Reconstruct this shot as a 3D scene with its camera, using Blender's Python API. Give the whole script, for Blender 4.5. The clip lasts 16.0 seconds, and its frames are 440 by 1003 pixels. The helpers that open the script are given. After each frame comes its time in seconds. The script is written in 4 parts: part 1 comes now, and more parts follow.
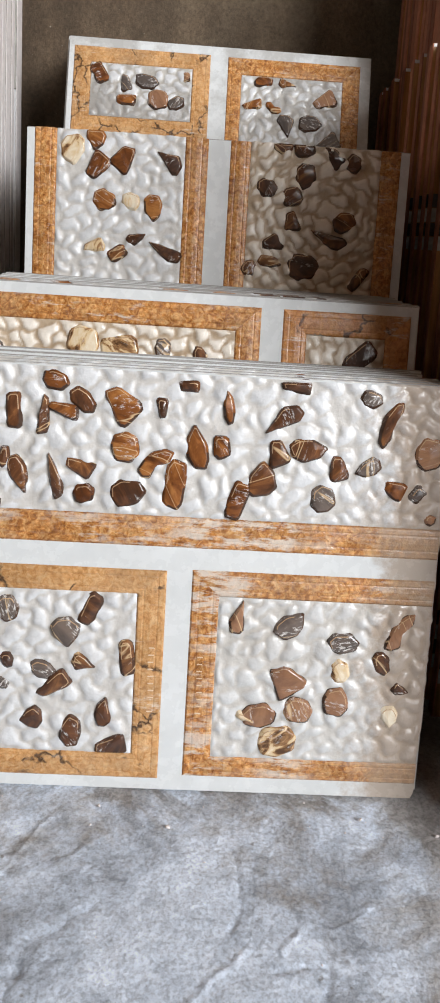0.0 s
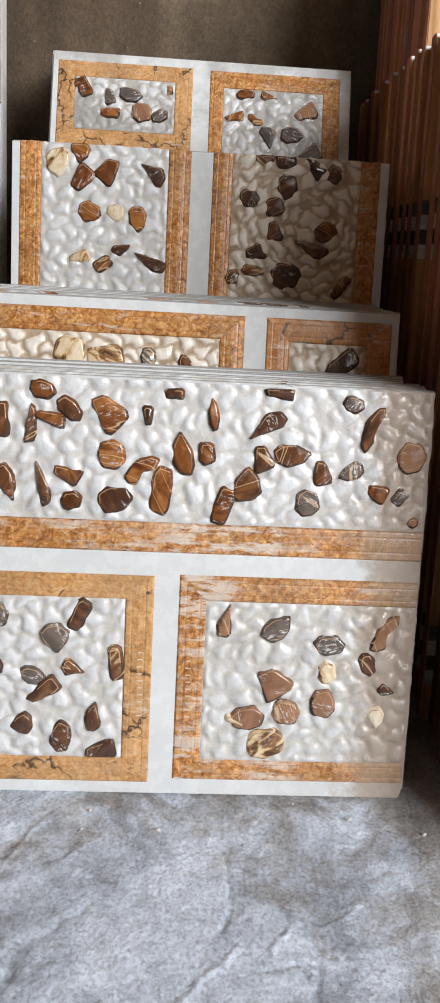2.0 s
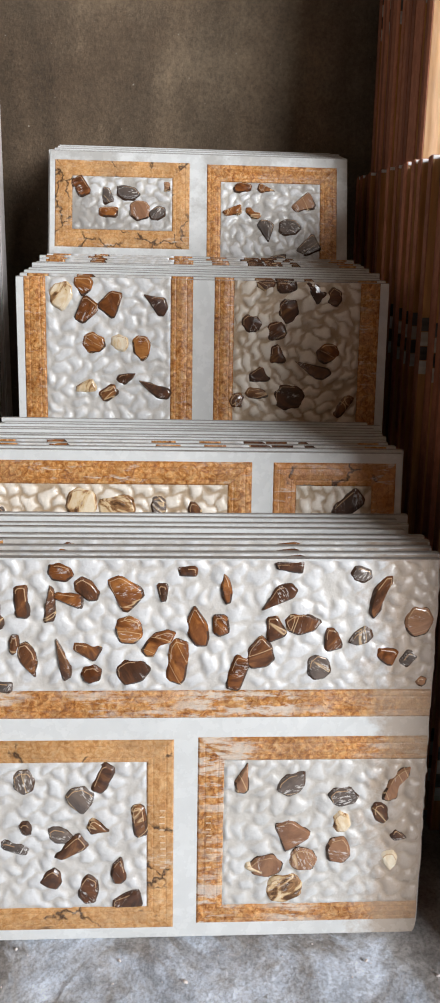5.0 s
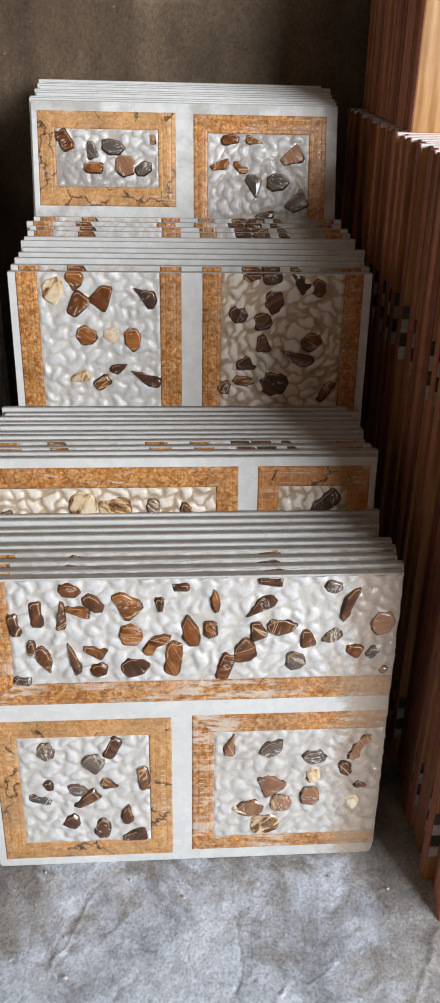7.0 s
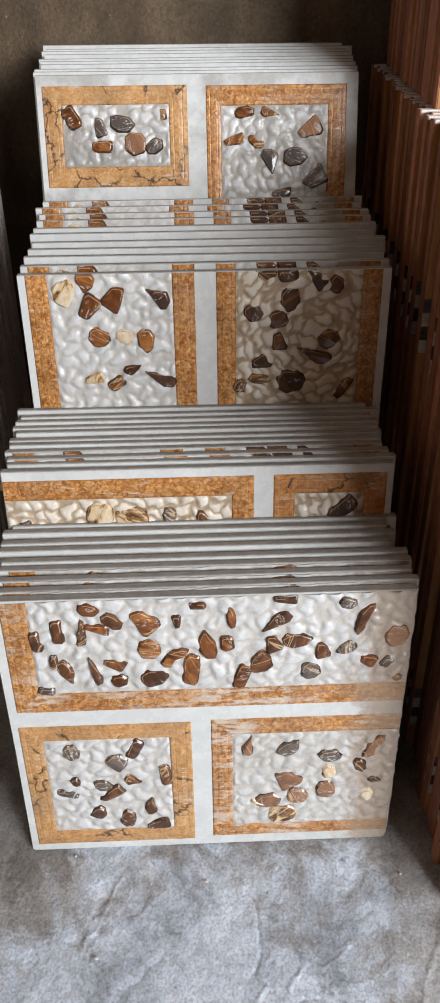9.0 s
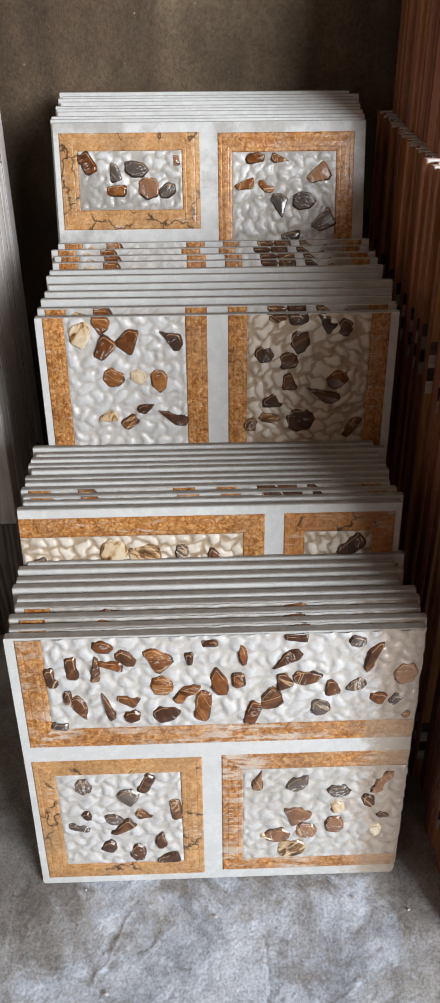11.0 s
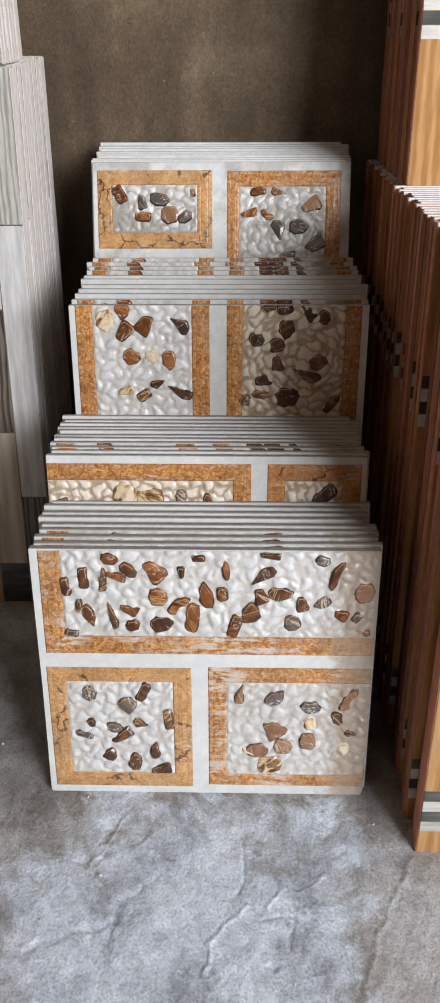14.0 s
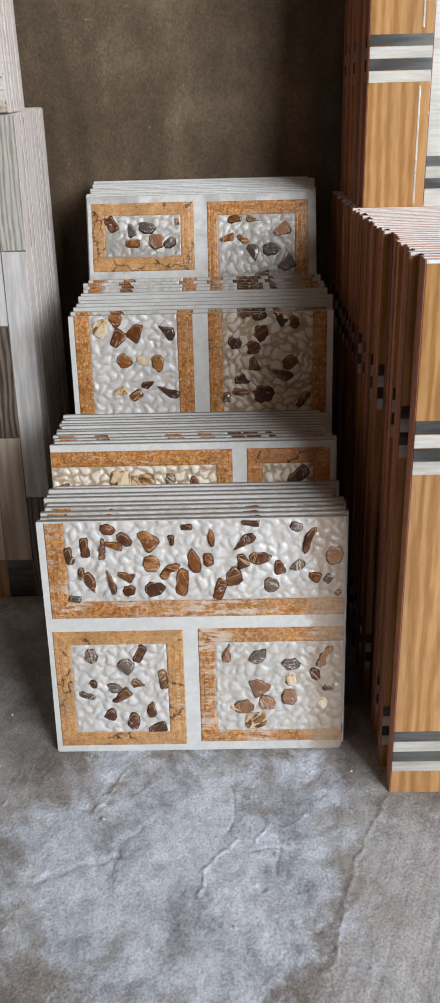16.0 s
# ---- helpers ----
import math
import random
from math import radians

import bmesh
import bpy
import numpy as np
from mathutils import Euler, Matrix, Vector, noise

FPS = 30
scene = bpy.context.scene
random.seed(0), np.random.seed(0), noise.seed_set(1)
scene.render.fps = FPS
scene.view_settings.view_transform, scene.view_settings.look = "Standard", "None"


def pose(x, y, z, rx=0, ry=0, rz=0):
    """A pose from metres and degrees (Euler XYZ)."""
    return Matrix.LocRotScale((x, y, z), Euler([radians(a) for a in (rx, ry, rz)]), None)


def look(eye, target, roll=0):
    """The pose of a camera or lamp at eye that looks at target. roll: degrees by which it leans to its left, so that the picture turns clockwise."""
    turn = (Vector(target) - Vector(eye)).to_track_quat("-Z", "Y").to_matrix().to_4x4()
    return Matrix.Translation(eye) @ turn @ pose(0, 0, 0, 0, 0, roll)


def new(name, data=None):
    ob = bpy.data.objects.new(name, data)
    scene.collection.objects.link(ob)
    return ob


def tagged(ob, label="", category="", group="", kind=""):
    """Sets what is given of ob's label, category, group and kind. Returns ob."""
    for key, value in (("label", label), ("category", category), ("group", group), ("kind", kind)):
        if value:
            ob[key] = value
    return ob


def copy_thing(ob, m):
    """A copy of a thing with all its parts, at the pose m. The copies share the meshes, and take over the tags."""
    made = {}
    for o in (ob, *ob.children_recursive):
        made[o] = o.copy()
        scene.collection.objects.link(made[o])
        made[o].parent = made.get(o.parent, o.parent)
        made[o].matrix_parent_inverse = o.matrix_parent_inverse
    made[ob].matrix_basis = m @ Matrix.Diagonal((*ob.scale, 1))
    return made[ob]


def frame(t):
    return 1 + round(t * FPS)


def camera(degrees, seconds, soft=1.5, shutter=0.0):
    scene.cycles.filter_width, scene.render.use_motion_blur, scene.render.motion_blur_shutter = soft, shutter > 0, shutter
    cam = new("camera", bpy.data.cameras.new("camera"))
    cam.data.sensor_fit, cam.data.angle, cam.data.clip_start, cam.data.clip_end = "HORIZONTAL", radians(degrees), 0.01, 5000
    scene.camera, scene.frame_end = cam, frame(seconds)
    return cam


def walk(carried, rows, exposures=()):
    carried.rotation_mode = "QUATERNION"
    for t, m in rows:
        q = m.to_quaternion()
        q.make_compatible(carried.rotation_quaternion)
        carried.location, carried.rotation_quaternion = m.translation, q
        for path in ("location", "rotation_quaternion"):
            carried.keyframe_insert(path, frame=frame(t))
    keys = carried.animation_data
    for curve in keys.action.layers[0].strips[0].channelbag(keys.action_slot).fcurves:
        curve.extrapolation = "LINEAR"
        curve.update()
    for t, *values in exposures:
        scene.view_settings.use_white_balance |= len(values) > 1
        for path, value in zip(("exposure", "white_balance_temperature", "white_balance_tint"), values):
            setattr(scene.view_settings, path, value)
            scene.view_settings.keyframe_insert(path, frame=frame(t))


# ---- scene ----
cam = camera(31.8, 16.0, 2.1)
PATH = [
    (0, (-0.003, 0.16, 0.509), (0.081, 2.036, -0.178), 3.9),
    (0.5, (-0.002, 0.157, 0.509), (0.089, 2.034, -0.176), 3.5),
    (1, (-0.001, 0.154, 0.509), (0.108, 2.035, -0.162), 3.7),
    (1.5, (0.002, 0.15, 0.509), (0.104, 2.031, -0.162), 3.4),
    (2, (0.001, 0.149, 0.51), (0.108, 2.033, -0.155), 3.4),
    (2.5, (0.002, 0.149, 0.516), (0.111, 2.035, -0.139), 3.3),
    (3, (-0.003, 0.147, 0.521), (0.106, 2.032, -0.138), 3.0),
    (3.5, (-0.003, 0.152, 0.534), (0.103, 2.034, -0.136), 3.0),
    (4, (-0.003, 0.168, 0.576), (0.129, 2.042, -0.111), 2.2),
    (4.5, (-0.009, 0.181, 0.632), (0.109, 2.042, -0.093), 1.8),
    (4.7, (-0.012, 0.189, 0.655), (0.094, 2.051, -0.068), 1.7),
    (6.8, (-0.018, 0.202, 0.872), (0.097, 1.889, -0.197), 1.4),
    (7, (-0.016, 0.208, 0.889), (0.111, 1.867, -0.22), 1.8),
    (7.5, (-0.012, 0.223, 0.917), (0.097, 1.825, -0.277), 1.1),
    (8, (-0.009, 0.238, 0.941), (0.082, 1.798, -0.307), 1.8),
    (8.5, (0.003, 0.254, 0.96), (0.087, 1.782, -0.327), 1.2),
    (9, (-0.001, 0.27, 0.976), (0.052, 1.804, -0.306), -0.3),
    (9.2, (-0.003, 0.269, 0.979), (0.035, 1.801, -0.307), -0.9),
    (11.3, (-0.016, 0.269, 1.006), (0.043, 1.839, -0.232), 0.2),
    (11.5, (-0.018, 0.268, 1.007), (0.053, 1.836, -0.232), 0.3),
    (12, (-0.014, 0.263, 1.009), (0.054, 1.843, -0.215), -0.1),
    (12.5, (-0.01, 0.244, 1.008), (0.025, 1.832, -0.207), -1.1),
    (13, (0.022, 0.203, 1.008), (-0.067, 1.818, -0.168), -0.7),
    (13.5, (0.046, 0.12, 0.98), (-0.016, 1.74, -0.191), 0.3),
    (14, (0.042, 0.025, 0.962), (0.0, 1.716, -0.105), -0.4),
    (14.5, (0.044, -0.031, 0.932), (-0.023, 1.728, -0.017), -0.9),
    (15, (0.048, -0.076, 0.917), (-0.007, 1.749, 0.099), -0.0),
    (15.5, (0.051, -0.123, 0.911), (0.022, 1.681, 0.049), -1.0),
    (16, (0.061, -0.144, 0.939), (0.03, 1.613, -0.017), -1.6),
]
walk(cam, [(t, look(eye, target, roll)) for t, eye, target, roll in PATH],
     [(0.0, 0.06), (4.0, 0.06), (7.0, 0.02), (12.0, 0.02), (14.0, 0.0), (15.0, -0.12), (16.0, -0.19)])


# ---- light ----
def build_world():
    world = bpy.data.worlds.new("sky_world")
    scene.world = world
    world.use_nodes = True
    nt = world.node_tree
    nt.nodes.clear()
    out = nt.nodes.new("ShaderNodeOutputWorld")
    bg = nt.nodes.new("ShaderNodeBackground")
    sky = nt.nodes.new("ShaderNodeTexSky")
    sky.sky_type = "NISHITA"
    sky.sun_disc = False
    sky.sun_elevation, sky.sun_rotation = radians(48), radians(150)
    bg.inputs["Strength"].default_value = 0.12
    nt.links.new(sky.outputs[0], bg.inputs[0])
    nt.links.new(bg.outputs[0], out.inputs[0])


build_world()
# daylight of the sky that comes in through the shop's wide doorway
DOOR_X0, DOOR_X1, DOOR_H, FRONT_Y = 1.8, 5.3, 3.4, -2.8
lamp = bpy.data.lights.new("doorway_daylight", "AREA")
lamp.shape, lamp.size, lamp.size_y = "RECTANGLE", DOOR_X1 - DOOR_X0 - 0.04, 1.76
lamp.energy, lamp.color = 498.0, (0.945, 0.97, 1.0)
new("doorway_daylight", lamp).matrix_world = pose((DOOR_X0 + DOOR_X1) / 2, FRONT_Y + 0.01, DOOR_H - 0.9, 90, 0, 0)
ROOM_H = 4.0


# ---- materials ----
def material(name):
    m = bpy.data.materials.new(name)
    m.use_nodes = True
    nt = m.node_tree
    return m, nt, nt.nodes["Principled BSDF"]


def node(nt, kind, **inputs):
    n = nt.nodes.new(kind)
    for key, value in inputs.items():
        n.inputs[key.replace("_", " ")].default_value = value
    return n


def coords(nt, scale=(1, 1, 1), jitter=0.0):
    """Object coordinates, stretched, shifted by a random amount for each object."""
    tc = nt.nodes.new("ShaderNodeTexCoord")
    mp = nt.nodes.new("ShaderNodeMapping")
    mp.inputs["Scale"].default_value = scale
    nt.links.new(tc.outputs["Object"], mp.inputs["Vector"])
    if jitter:
        info = nt.nodes.new("ShaderNodeObjectInfo")
        mul = nt.nodes.new("ShaderNodeMath")
        mul.operation = "MULTIPLY"
        mul.inputs[1].default_value = jitter
        nt.links.new(info.outputs["Random"], mul.inputs[0])
        nt.links.new(mul.outputs[0], mp.inputs["Location"])
    return mp.outputs["Vector"]


def ramp(nt, source, stops):
    r = nt.nodes.new("ShaderNodeValToRGB")
    el = r.color_ramp.elements
    while len(el) < len(stops):
        el.new(0.5)
    for e, (p, c) in zip(el, stops):
        e.position, e.color = p, (*c, 1)
    nt.links.new(source, r.inputs[0])
    return r.outputs["Color"]


def noise_tex(nt, vector, scale, detail=6.0, rough=0.55, distortion=0.0):
    n = node(nt, "ShaderNodeTexNoise", Scale=scale, Detail=detail, Roughness=rough, Distortion=distortion)
    nt.links.new(vector, n.inputs["Vector"])
    return n.outputs["Fac"]


def mix(nt, fac, a, b, kind="MIX"):
    m = nt.nodes.new("ShaderNodeMix")
    m.data_type, m.blend_type = "RGBA", kind
    for socket, value in ((m.inputs[0], fac), (m.inputs[6], a), (m.inputs[7], b)):
        if isinstance(value, (int, float)):
            socket.default_value = value
        elif isinstance(value, tuple):
            socket.default_value = (*value, 1)
        else:
            nt.links.new(value, socket)
    return m.outputs[2]


def bump(nt, bsdf, height, strength=0.3, distance=0.002, normal=None):
    b = node(nt, "ShaderNodeBump", Strength=strength, Distance=distance)
    nt.links.new(height, b.inputs["Height"])
    if normal:
        nt.links.new(normal, b.inputs["Normal"])
    nt.links.new(b.outputs[0], bsdf.inputs["Normal"])
    return b.outputs[0]


def dirt(nt, colour, amount=0.35, tone=(0.30, 0.27, 0.23), scale=9.0, grime=0.12):
    v = coords(nt, jitter=7.0)
    f = ramp(nt, noise_tex(nt, v, scale, 8, 0.65), [(0.49 if amount > 0.5 else 0.52, (0, 0, 0)), (0.58 if amount > 0.5 else 0.72, (amount,) * 3)])
    c = mix(nt, f, colour, tone)
    # brown handling grime with a ragged rim along one side edge
    tc = nt.nodes.new("ShaderNodeTexCoord")
    sep = nt.nodes.new("ShaderNodeSeparateXYZ")
    nt.links.new(tc.outputs["Object"], sep.inputs[0])
    ragged = nt.nodes.new("ShaderNodeMath")
    ragged.operation = "MULTIPLY_ADD"
    ragged.inputs[1].default_value = 0.16
    nt.links.new(noise_tex(nt, v, 26, 9, 0.75), ragged.inputs[0])
    nt.links.new(sep.outputs["X"], ragged.inputs[2])
    g = ramp(nt, ragged.outputs[0], [(0.236, (0, 0, 0)), (0.268, (grime,) * 3)])
    return mix(nt, g, c, (0.37, 0.265, 0.18))


def glaze_material(name="white_glaze", soil=0.12, grime=0.12):
    m, nt, b = material(name)
    v = coords(nt, jitter=5.0)
    c = ramp(nt, noise_tex(nt, v, 30, 6), [(0.3, (0.66, 0.675, 0.67)), (0.7, (0.75, 0.765, 0.76))])
    nt.links.new(dirt(nt, c, soil, (0.36, 0.34, 0.31), grime=grime), b.inputs["Base Color"])
    r = ramp(nt, noise_tex(nt, v, 60, 5), [(0.35, (0.16,) * 3), (0.75, (0.42,) * 3)])
    nt.links.new(r, b.inputs["Roughness"])
    bump(nt, b, noise_tex(nt, v, 40, 3), 0.1, 0.001)
    return m


def clay_material(name, dark, light, dust=0.0):
    """The unglazed body of a tile, as its sawn edges show it."""
    m, nt, b = material(name)
    v = coords(nt, (1, 1, 1), 9.0)
    c = ramp(nt, noise_tex(nt, v, 70, 8, 0.7), [(0.3, dark), (0.7, light)])
    d = ramp(nt, noise_tex(nt, v, 320, 3), [(0.62, (0, 0, 0)), (0.75, (0.5,) * 3)])
    c = mix(nt, d, c, tuple(x * 0.4 for x in dark))
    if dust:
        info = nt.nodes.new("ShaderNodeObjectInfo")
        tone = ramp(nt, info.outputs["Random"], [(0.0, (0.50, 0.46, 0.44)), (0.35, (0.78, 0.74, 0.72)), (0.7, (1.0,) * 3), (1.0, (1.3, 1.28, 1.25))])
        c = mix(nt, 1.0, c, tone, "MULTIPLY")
        # settled cement dust, whitened further as painted light, on faces that look up
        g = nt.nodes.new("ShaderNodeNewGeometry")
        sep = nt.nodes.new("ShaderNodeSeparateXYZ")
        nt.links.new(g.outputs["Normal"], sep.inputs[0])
        lit_top = ramp(nt, sep.outputs["Z"], [(0.75, (0, 0, 0)), (0.95, (dust,) * 3)])
        c = mix(nt, lit_top, c, (0.86, 0.85, 0.84))
    nt.links.new(c, b.inputs["Base Color"])
    b.inputs["Roughness"].default_value = 0.8
    bump(nt, b, noise_tex(nt, v, 260, 5), 0.35, 0.001)
    return m


def pebble_material(name="white_pebble_relief", soil=0.25, grime=0.72, gap_dark=(0.53, 0.50, 0.46), gap_light=(0.65, 0.625, 0.59), dull=(0.60, 0.60, 0.60), bright=(0.74, 0.745, 0.75)):
    """Printed white pebbles on a flat, warmer ground."""
    m, nt, b = material(name)
    v = coords(nt, jitter=5.0)
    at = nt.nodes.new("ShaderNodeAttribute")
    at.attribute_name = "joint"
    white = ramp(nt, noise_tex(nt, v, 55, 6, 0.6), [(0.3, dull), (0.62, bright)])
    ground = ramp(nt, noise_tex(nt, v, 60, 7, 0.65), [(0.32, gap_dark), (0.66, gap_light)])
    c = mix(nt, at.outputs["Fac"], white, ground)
    nt.links.new(dirt(nt, c, soil, (0.33, 0.31, 0.285) if soil > 0.5 else (0.40, 0.335, 0.26), 12.0 if soil > 0.5 else 7.0, grime), b.inputs["Base Color"])
    r = ramp(nt, noise_tex(nt, v, 40, 6), [(0.3, (0.18,) * 3), (0.75, (0.42,) * 3)])
    nt.links.new(r, b.inputs["Roughness"])
    n1 = bump(nt, b, noise_tex(nt, v, 120, 4), 0.5, 0.0018)
    bump(nt, b, noise_tex(nt, v, 480, 5, 0.7), 0.25, 0.0006, n1)
    return m


def border_material(name, dark, mid, light, cracks, rubbed=0.57, grime=0.1):
    """Printed sandstone border, mottled, with dark veins where cracks is set."""
    m, nt, b = material(name)
    v = coords(nt, jitter=11.0)
    c = ramp(nt, noise_tex(nt, v, 150, 8, 0.72, 1.2), [(0.38, dark), (0.48, mid), (0.60, light)])
    cell = node(nt, "ShaderNodeTexVoronoi", Scale=210.0)
    nt.links.new(v, cell.inputs["Vector"])
    grain = ramp(nt, cell.outputs["Distance"], [(0.1, (1.25, 1.22, 1.12)), (0.75, (0.72, 0.66, 0.6))])
    c = mix(nt, 0.3 if cracks else 0.75, c, grain, "MULTIPLY")
    big = ramp(nt, noise_tex(nt, v, 22, 4), [(0.35, (0.8,) * 3), (0.7, (1.15,) * 3)])
    c = mix(nt, 1.0, c, big, "MULTIPLY")
    speck = ramp(nt, noise_tex(nt, v, 420, 3), [(0.64, (0, 0, 0)), (0.74, (0.6,) * 3)])
    c = mix(nt, speck, c, tuple(x * 0.45 for x in dark))
    # printed lines along the border
    at = nt.nodes.new("ShaderNodeAttribute")
    at.attribute_name = "across"
    lines = ramp(nt, at.outputs["Fac"], [(0.0, (0.55, 0.48, 0.44)), (0.07, (1.04, 1.02, 1.0)), (0.22, (1.08, 1.06, 1.05)), (0.27, (0.66, 0.60, 0.56)), (0.32, (1.02,) * 3),
                                         (0.70, (1.0,) * 3), (0.76, (0.66, 0.60, 0.56)), (0.81, (1.06, 1.07, 1.1)), (0.92, (1.12, 1.16, 1.25)), (1.0, (0.6, 0.55, 0.5))])
    c = mix(nt, 0.12 if cracks else 0.28, c, lines, "MULTIPLY")
    if cracks:
        w = node(nt, "ShaderNodeTexVoronoi", Scale=17.0)
        w.feature = "DISTANCE_TO_EDGE"
        warp = nt.nodes.new("ShaderNodeVectorMath")
        warp.operation = "ADD"
        n = node(nt, "ShaderNodeTexNoise", Scale=60.0, Detail=5.0)
        nt.links.new(v, n.inputs["Vector"])
        sc = nt.nodes.new("ShaderNodeVectorMath")
        sc.operation = "SCALE"
        sc.inputs["Scale"].default_value = 0.03
        nt.links.new(n.outputs["Color"], sc.inputs[0])
        nt.links.new(v, warp.inputs[0])
        nt.links.new(sc.outputs[0], warp.inputs[1])
        nt.links.new(warp.outputs[0], w.inputs["Vector"])
        line = ramp(nt, w.outputs["Distance"], [(0.0, (1, 1, 1)), (0.012, (0.8,) * 3), (0.035, (0, 0, 0))])
        where = ramp(nt, noise_tex(nt, v, 30, 5), [(0.46, (0, 0, 0)), (0.53, (0.95,) * 3)])
        c = mix(nt, mix(nt, 1.0, line, where, "MULTIPLY"), c, (0.04, 0.02, 0.012))
    sv = coords(nt, (0.22, 1.0, 1.0), 3.0)
    scuff = ramp(nt, noise_tex(nt, sv, 130, 7, 0.75), [(rubbed, (0, 0, 0)), (rubbed + 0.09, (0.75,) * 3)])
    rub = ramp(nt, noise_tex(nt, v, 12, 3), [(0.42, (0.15,) * 3), (0.58, (1, 1, 1))])
    c = mix(nt, mix(nt, 1.0, scuff, rub, "MULTIPLY"), c, (0.74, 0.68, 0.60))
    nt.links.new(dirt(nt, c, 0.25, (0.36, 0.28, 0.2), grime=grime), b.inputs["Base Color"])
    nt.links.new(ramp(nt, noise_tex(nt, v, 60, 6), [(0.3, (0.14,) * 3), (0.75, (0.45,) * 3)]), b.inputs["Roughness"])
    bump(nt, b, noise_tex(nt, v, 170, 6, 0.7), 0.45, 0.0015)
    return m


def stone_material(name, tones, wear=0.55, bare=0.55):
    """Glazed polished stones: each object takes its own tone, with streaks, straight pale veins and scratched glaze."""
    m, nt, b = material(name)
    info = nt.nodes.new("ShaderNodeObjectInfo")
    tc = nt.nodes.new("ShaderNodeTexCoord")
    turn = nt.nodes.new("ShaderNodeVectorRotate")
    turn.rotation_type = "Y_AXIS"
    angle = nt.nodes.new("ShaderNodeMath")
    angle.operation = "MULTIPLY"
    angle.inputs[1].default_value = 37.0
    nt.links.new(info.outputs["Random"], angle.inputs[0])
    nt.links.new(tc.outputs["Object"], turn.inputs["Vector"])
    nt.links.new(angle.outputs[0], turn.inputs["Angle"])

    def stretched(scale):
        mp = nt.nodes.new("ShaderNodeMapping")
        mp.inputs["Scale"].default_value = scale
        nt.links.new(turn.outputs[0], mp.inputs["Vector"])
        nt.links.new(angle.outputs[0], mp.inputs["Location"])
        return mp.outputs["Vector"]

    v = stretched((1.0, 1.0, 0.42))
    streak = noise_tex(nt, v, 75, 5, 0.6, 1.2)
    add = nt.nodes.new("ShaderNodeMath")
    add.operation = "MULTIPLY_ADD"
    add.inputs[1].default_value = 0.24
    nt.links.new(info.outputs["Random"], add.inputs[0])
    half = nt.nodes.new("ShaderNodeMath")
    half.operation = "MULTIPLY"
    half.inputs[1].default_value = 1.15
    nt.links.new(streak, half.inputs[0])
    nt.links.new(half.outputs[0], add.inputs[2])
    c = ramp(nt, add.outputs[0], tones)
    lines = stretched((1.0, 1.0, 0.10))
    vein = ramp(nt, noise_tex(nt, lines, 58, 2, 0.4, 0.2), [(0.470, (0, 0, 0)), (0.482, (0.9,) * 3), (0.496, (0, 0, 0))])
    some = ramp(nt, info.outputs["Random"], [(0.55, (0, 0, 0)), (0.58, (1, 1, 1))])
    c = mix(nt, mix(nt, 1.0, vein, some, "MULTIPLY"), c, (0.70, 0.50, 0.29))
    worn = ramp(nt, noise_tex(nt, stretched((1.0, 1.0, 0.3)), 520, 5, 0.75), [(0.53, (0, 0, 0)), (0.60, (wear,) * 3)])
    where = ramp(nt, noise_tex(nt, v, 85, 3), [(bare, (0, 0, 0)), (bare + 0.08, (1, 1, 1))])
    c = mix(nt, mix(nt, 1.0, worn, where, "MULTIPLY"), c, (0.74, 0.71, 0.68))
    nt.links.new(c, b.inputs["Base Color"])
    nt.links.new(ramp(nt, noise_tex(nt, v, 90, 4), [(0.35, (0.08,) * 3), (0.7, (0.30,) * 3)]), b.inputs["Roughness"])
    bump(nt, b, noise_tex(nt, v, 55, 3), 0.3, 0.002)
    return m


def wood_material(name, dark, mid, light, scale=1.0, rough=0.14, stretch=(1.0, 1.0, 0.10)):
    m, nt, b = material(name)
    v = coords(nt, stretch, 13.0)
    w = node(nt, "ShaderNodeTexWave", Scale=14.0 * scale, Distortion=9.0, Detail=4.0)
    w.inputs["Detail Scale"].default_value = 1.4
    w.inputs["Detail Roughness"].default_value = 0.6
    nt.links.new(v, w.inputs["Vector"])
    c = ramp(nt, w.outputs["Fac"], [(0.05, dark), (0.45, mid), (0.9, light)])
    fine = ramp(nt, noise_tex(nt, v, 190 * scale, 6, 0.6), [(0.3, (0.78,) * 3), (0.7, (1.1,) * 3)])
    c = mix(nt, 1.0, c, fine, "MULTIPLY")
    big = ramp(nt, noise_tex(nt, v, 8 * scale, 3), [(0.3, (0.85,) * 3), (0.7, (1.1,) * 3)])
    nt.links.new(mix(nt, 1.0, c, big, "MULTIPLY"), b.inputs["Base Color"])
    b.inputs["Roughness"].default_value = rough
    bump(nt, b, noise_tex(nt, v, 150 * scale, 4), 0.08, 0.001)
    return m


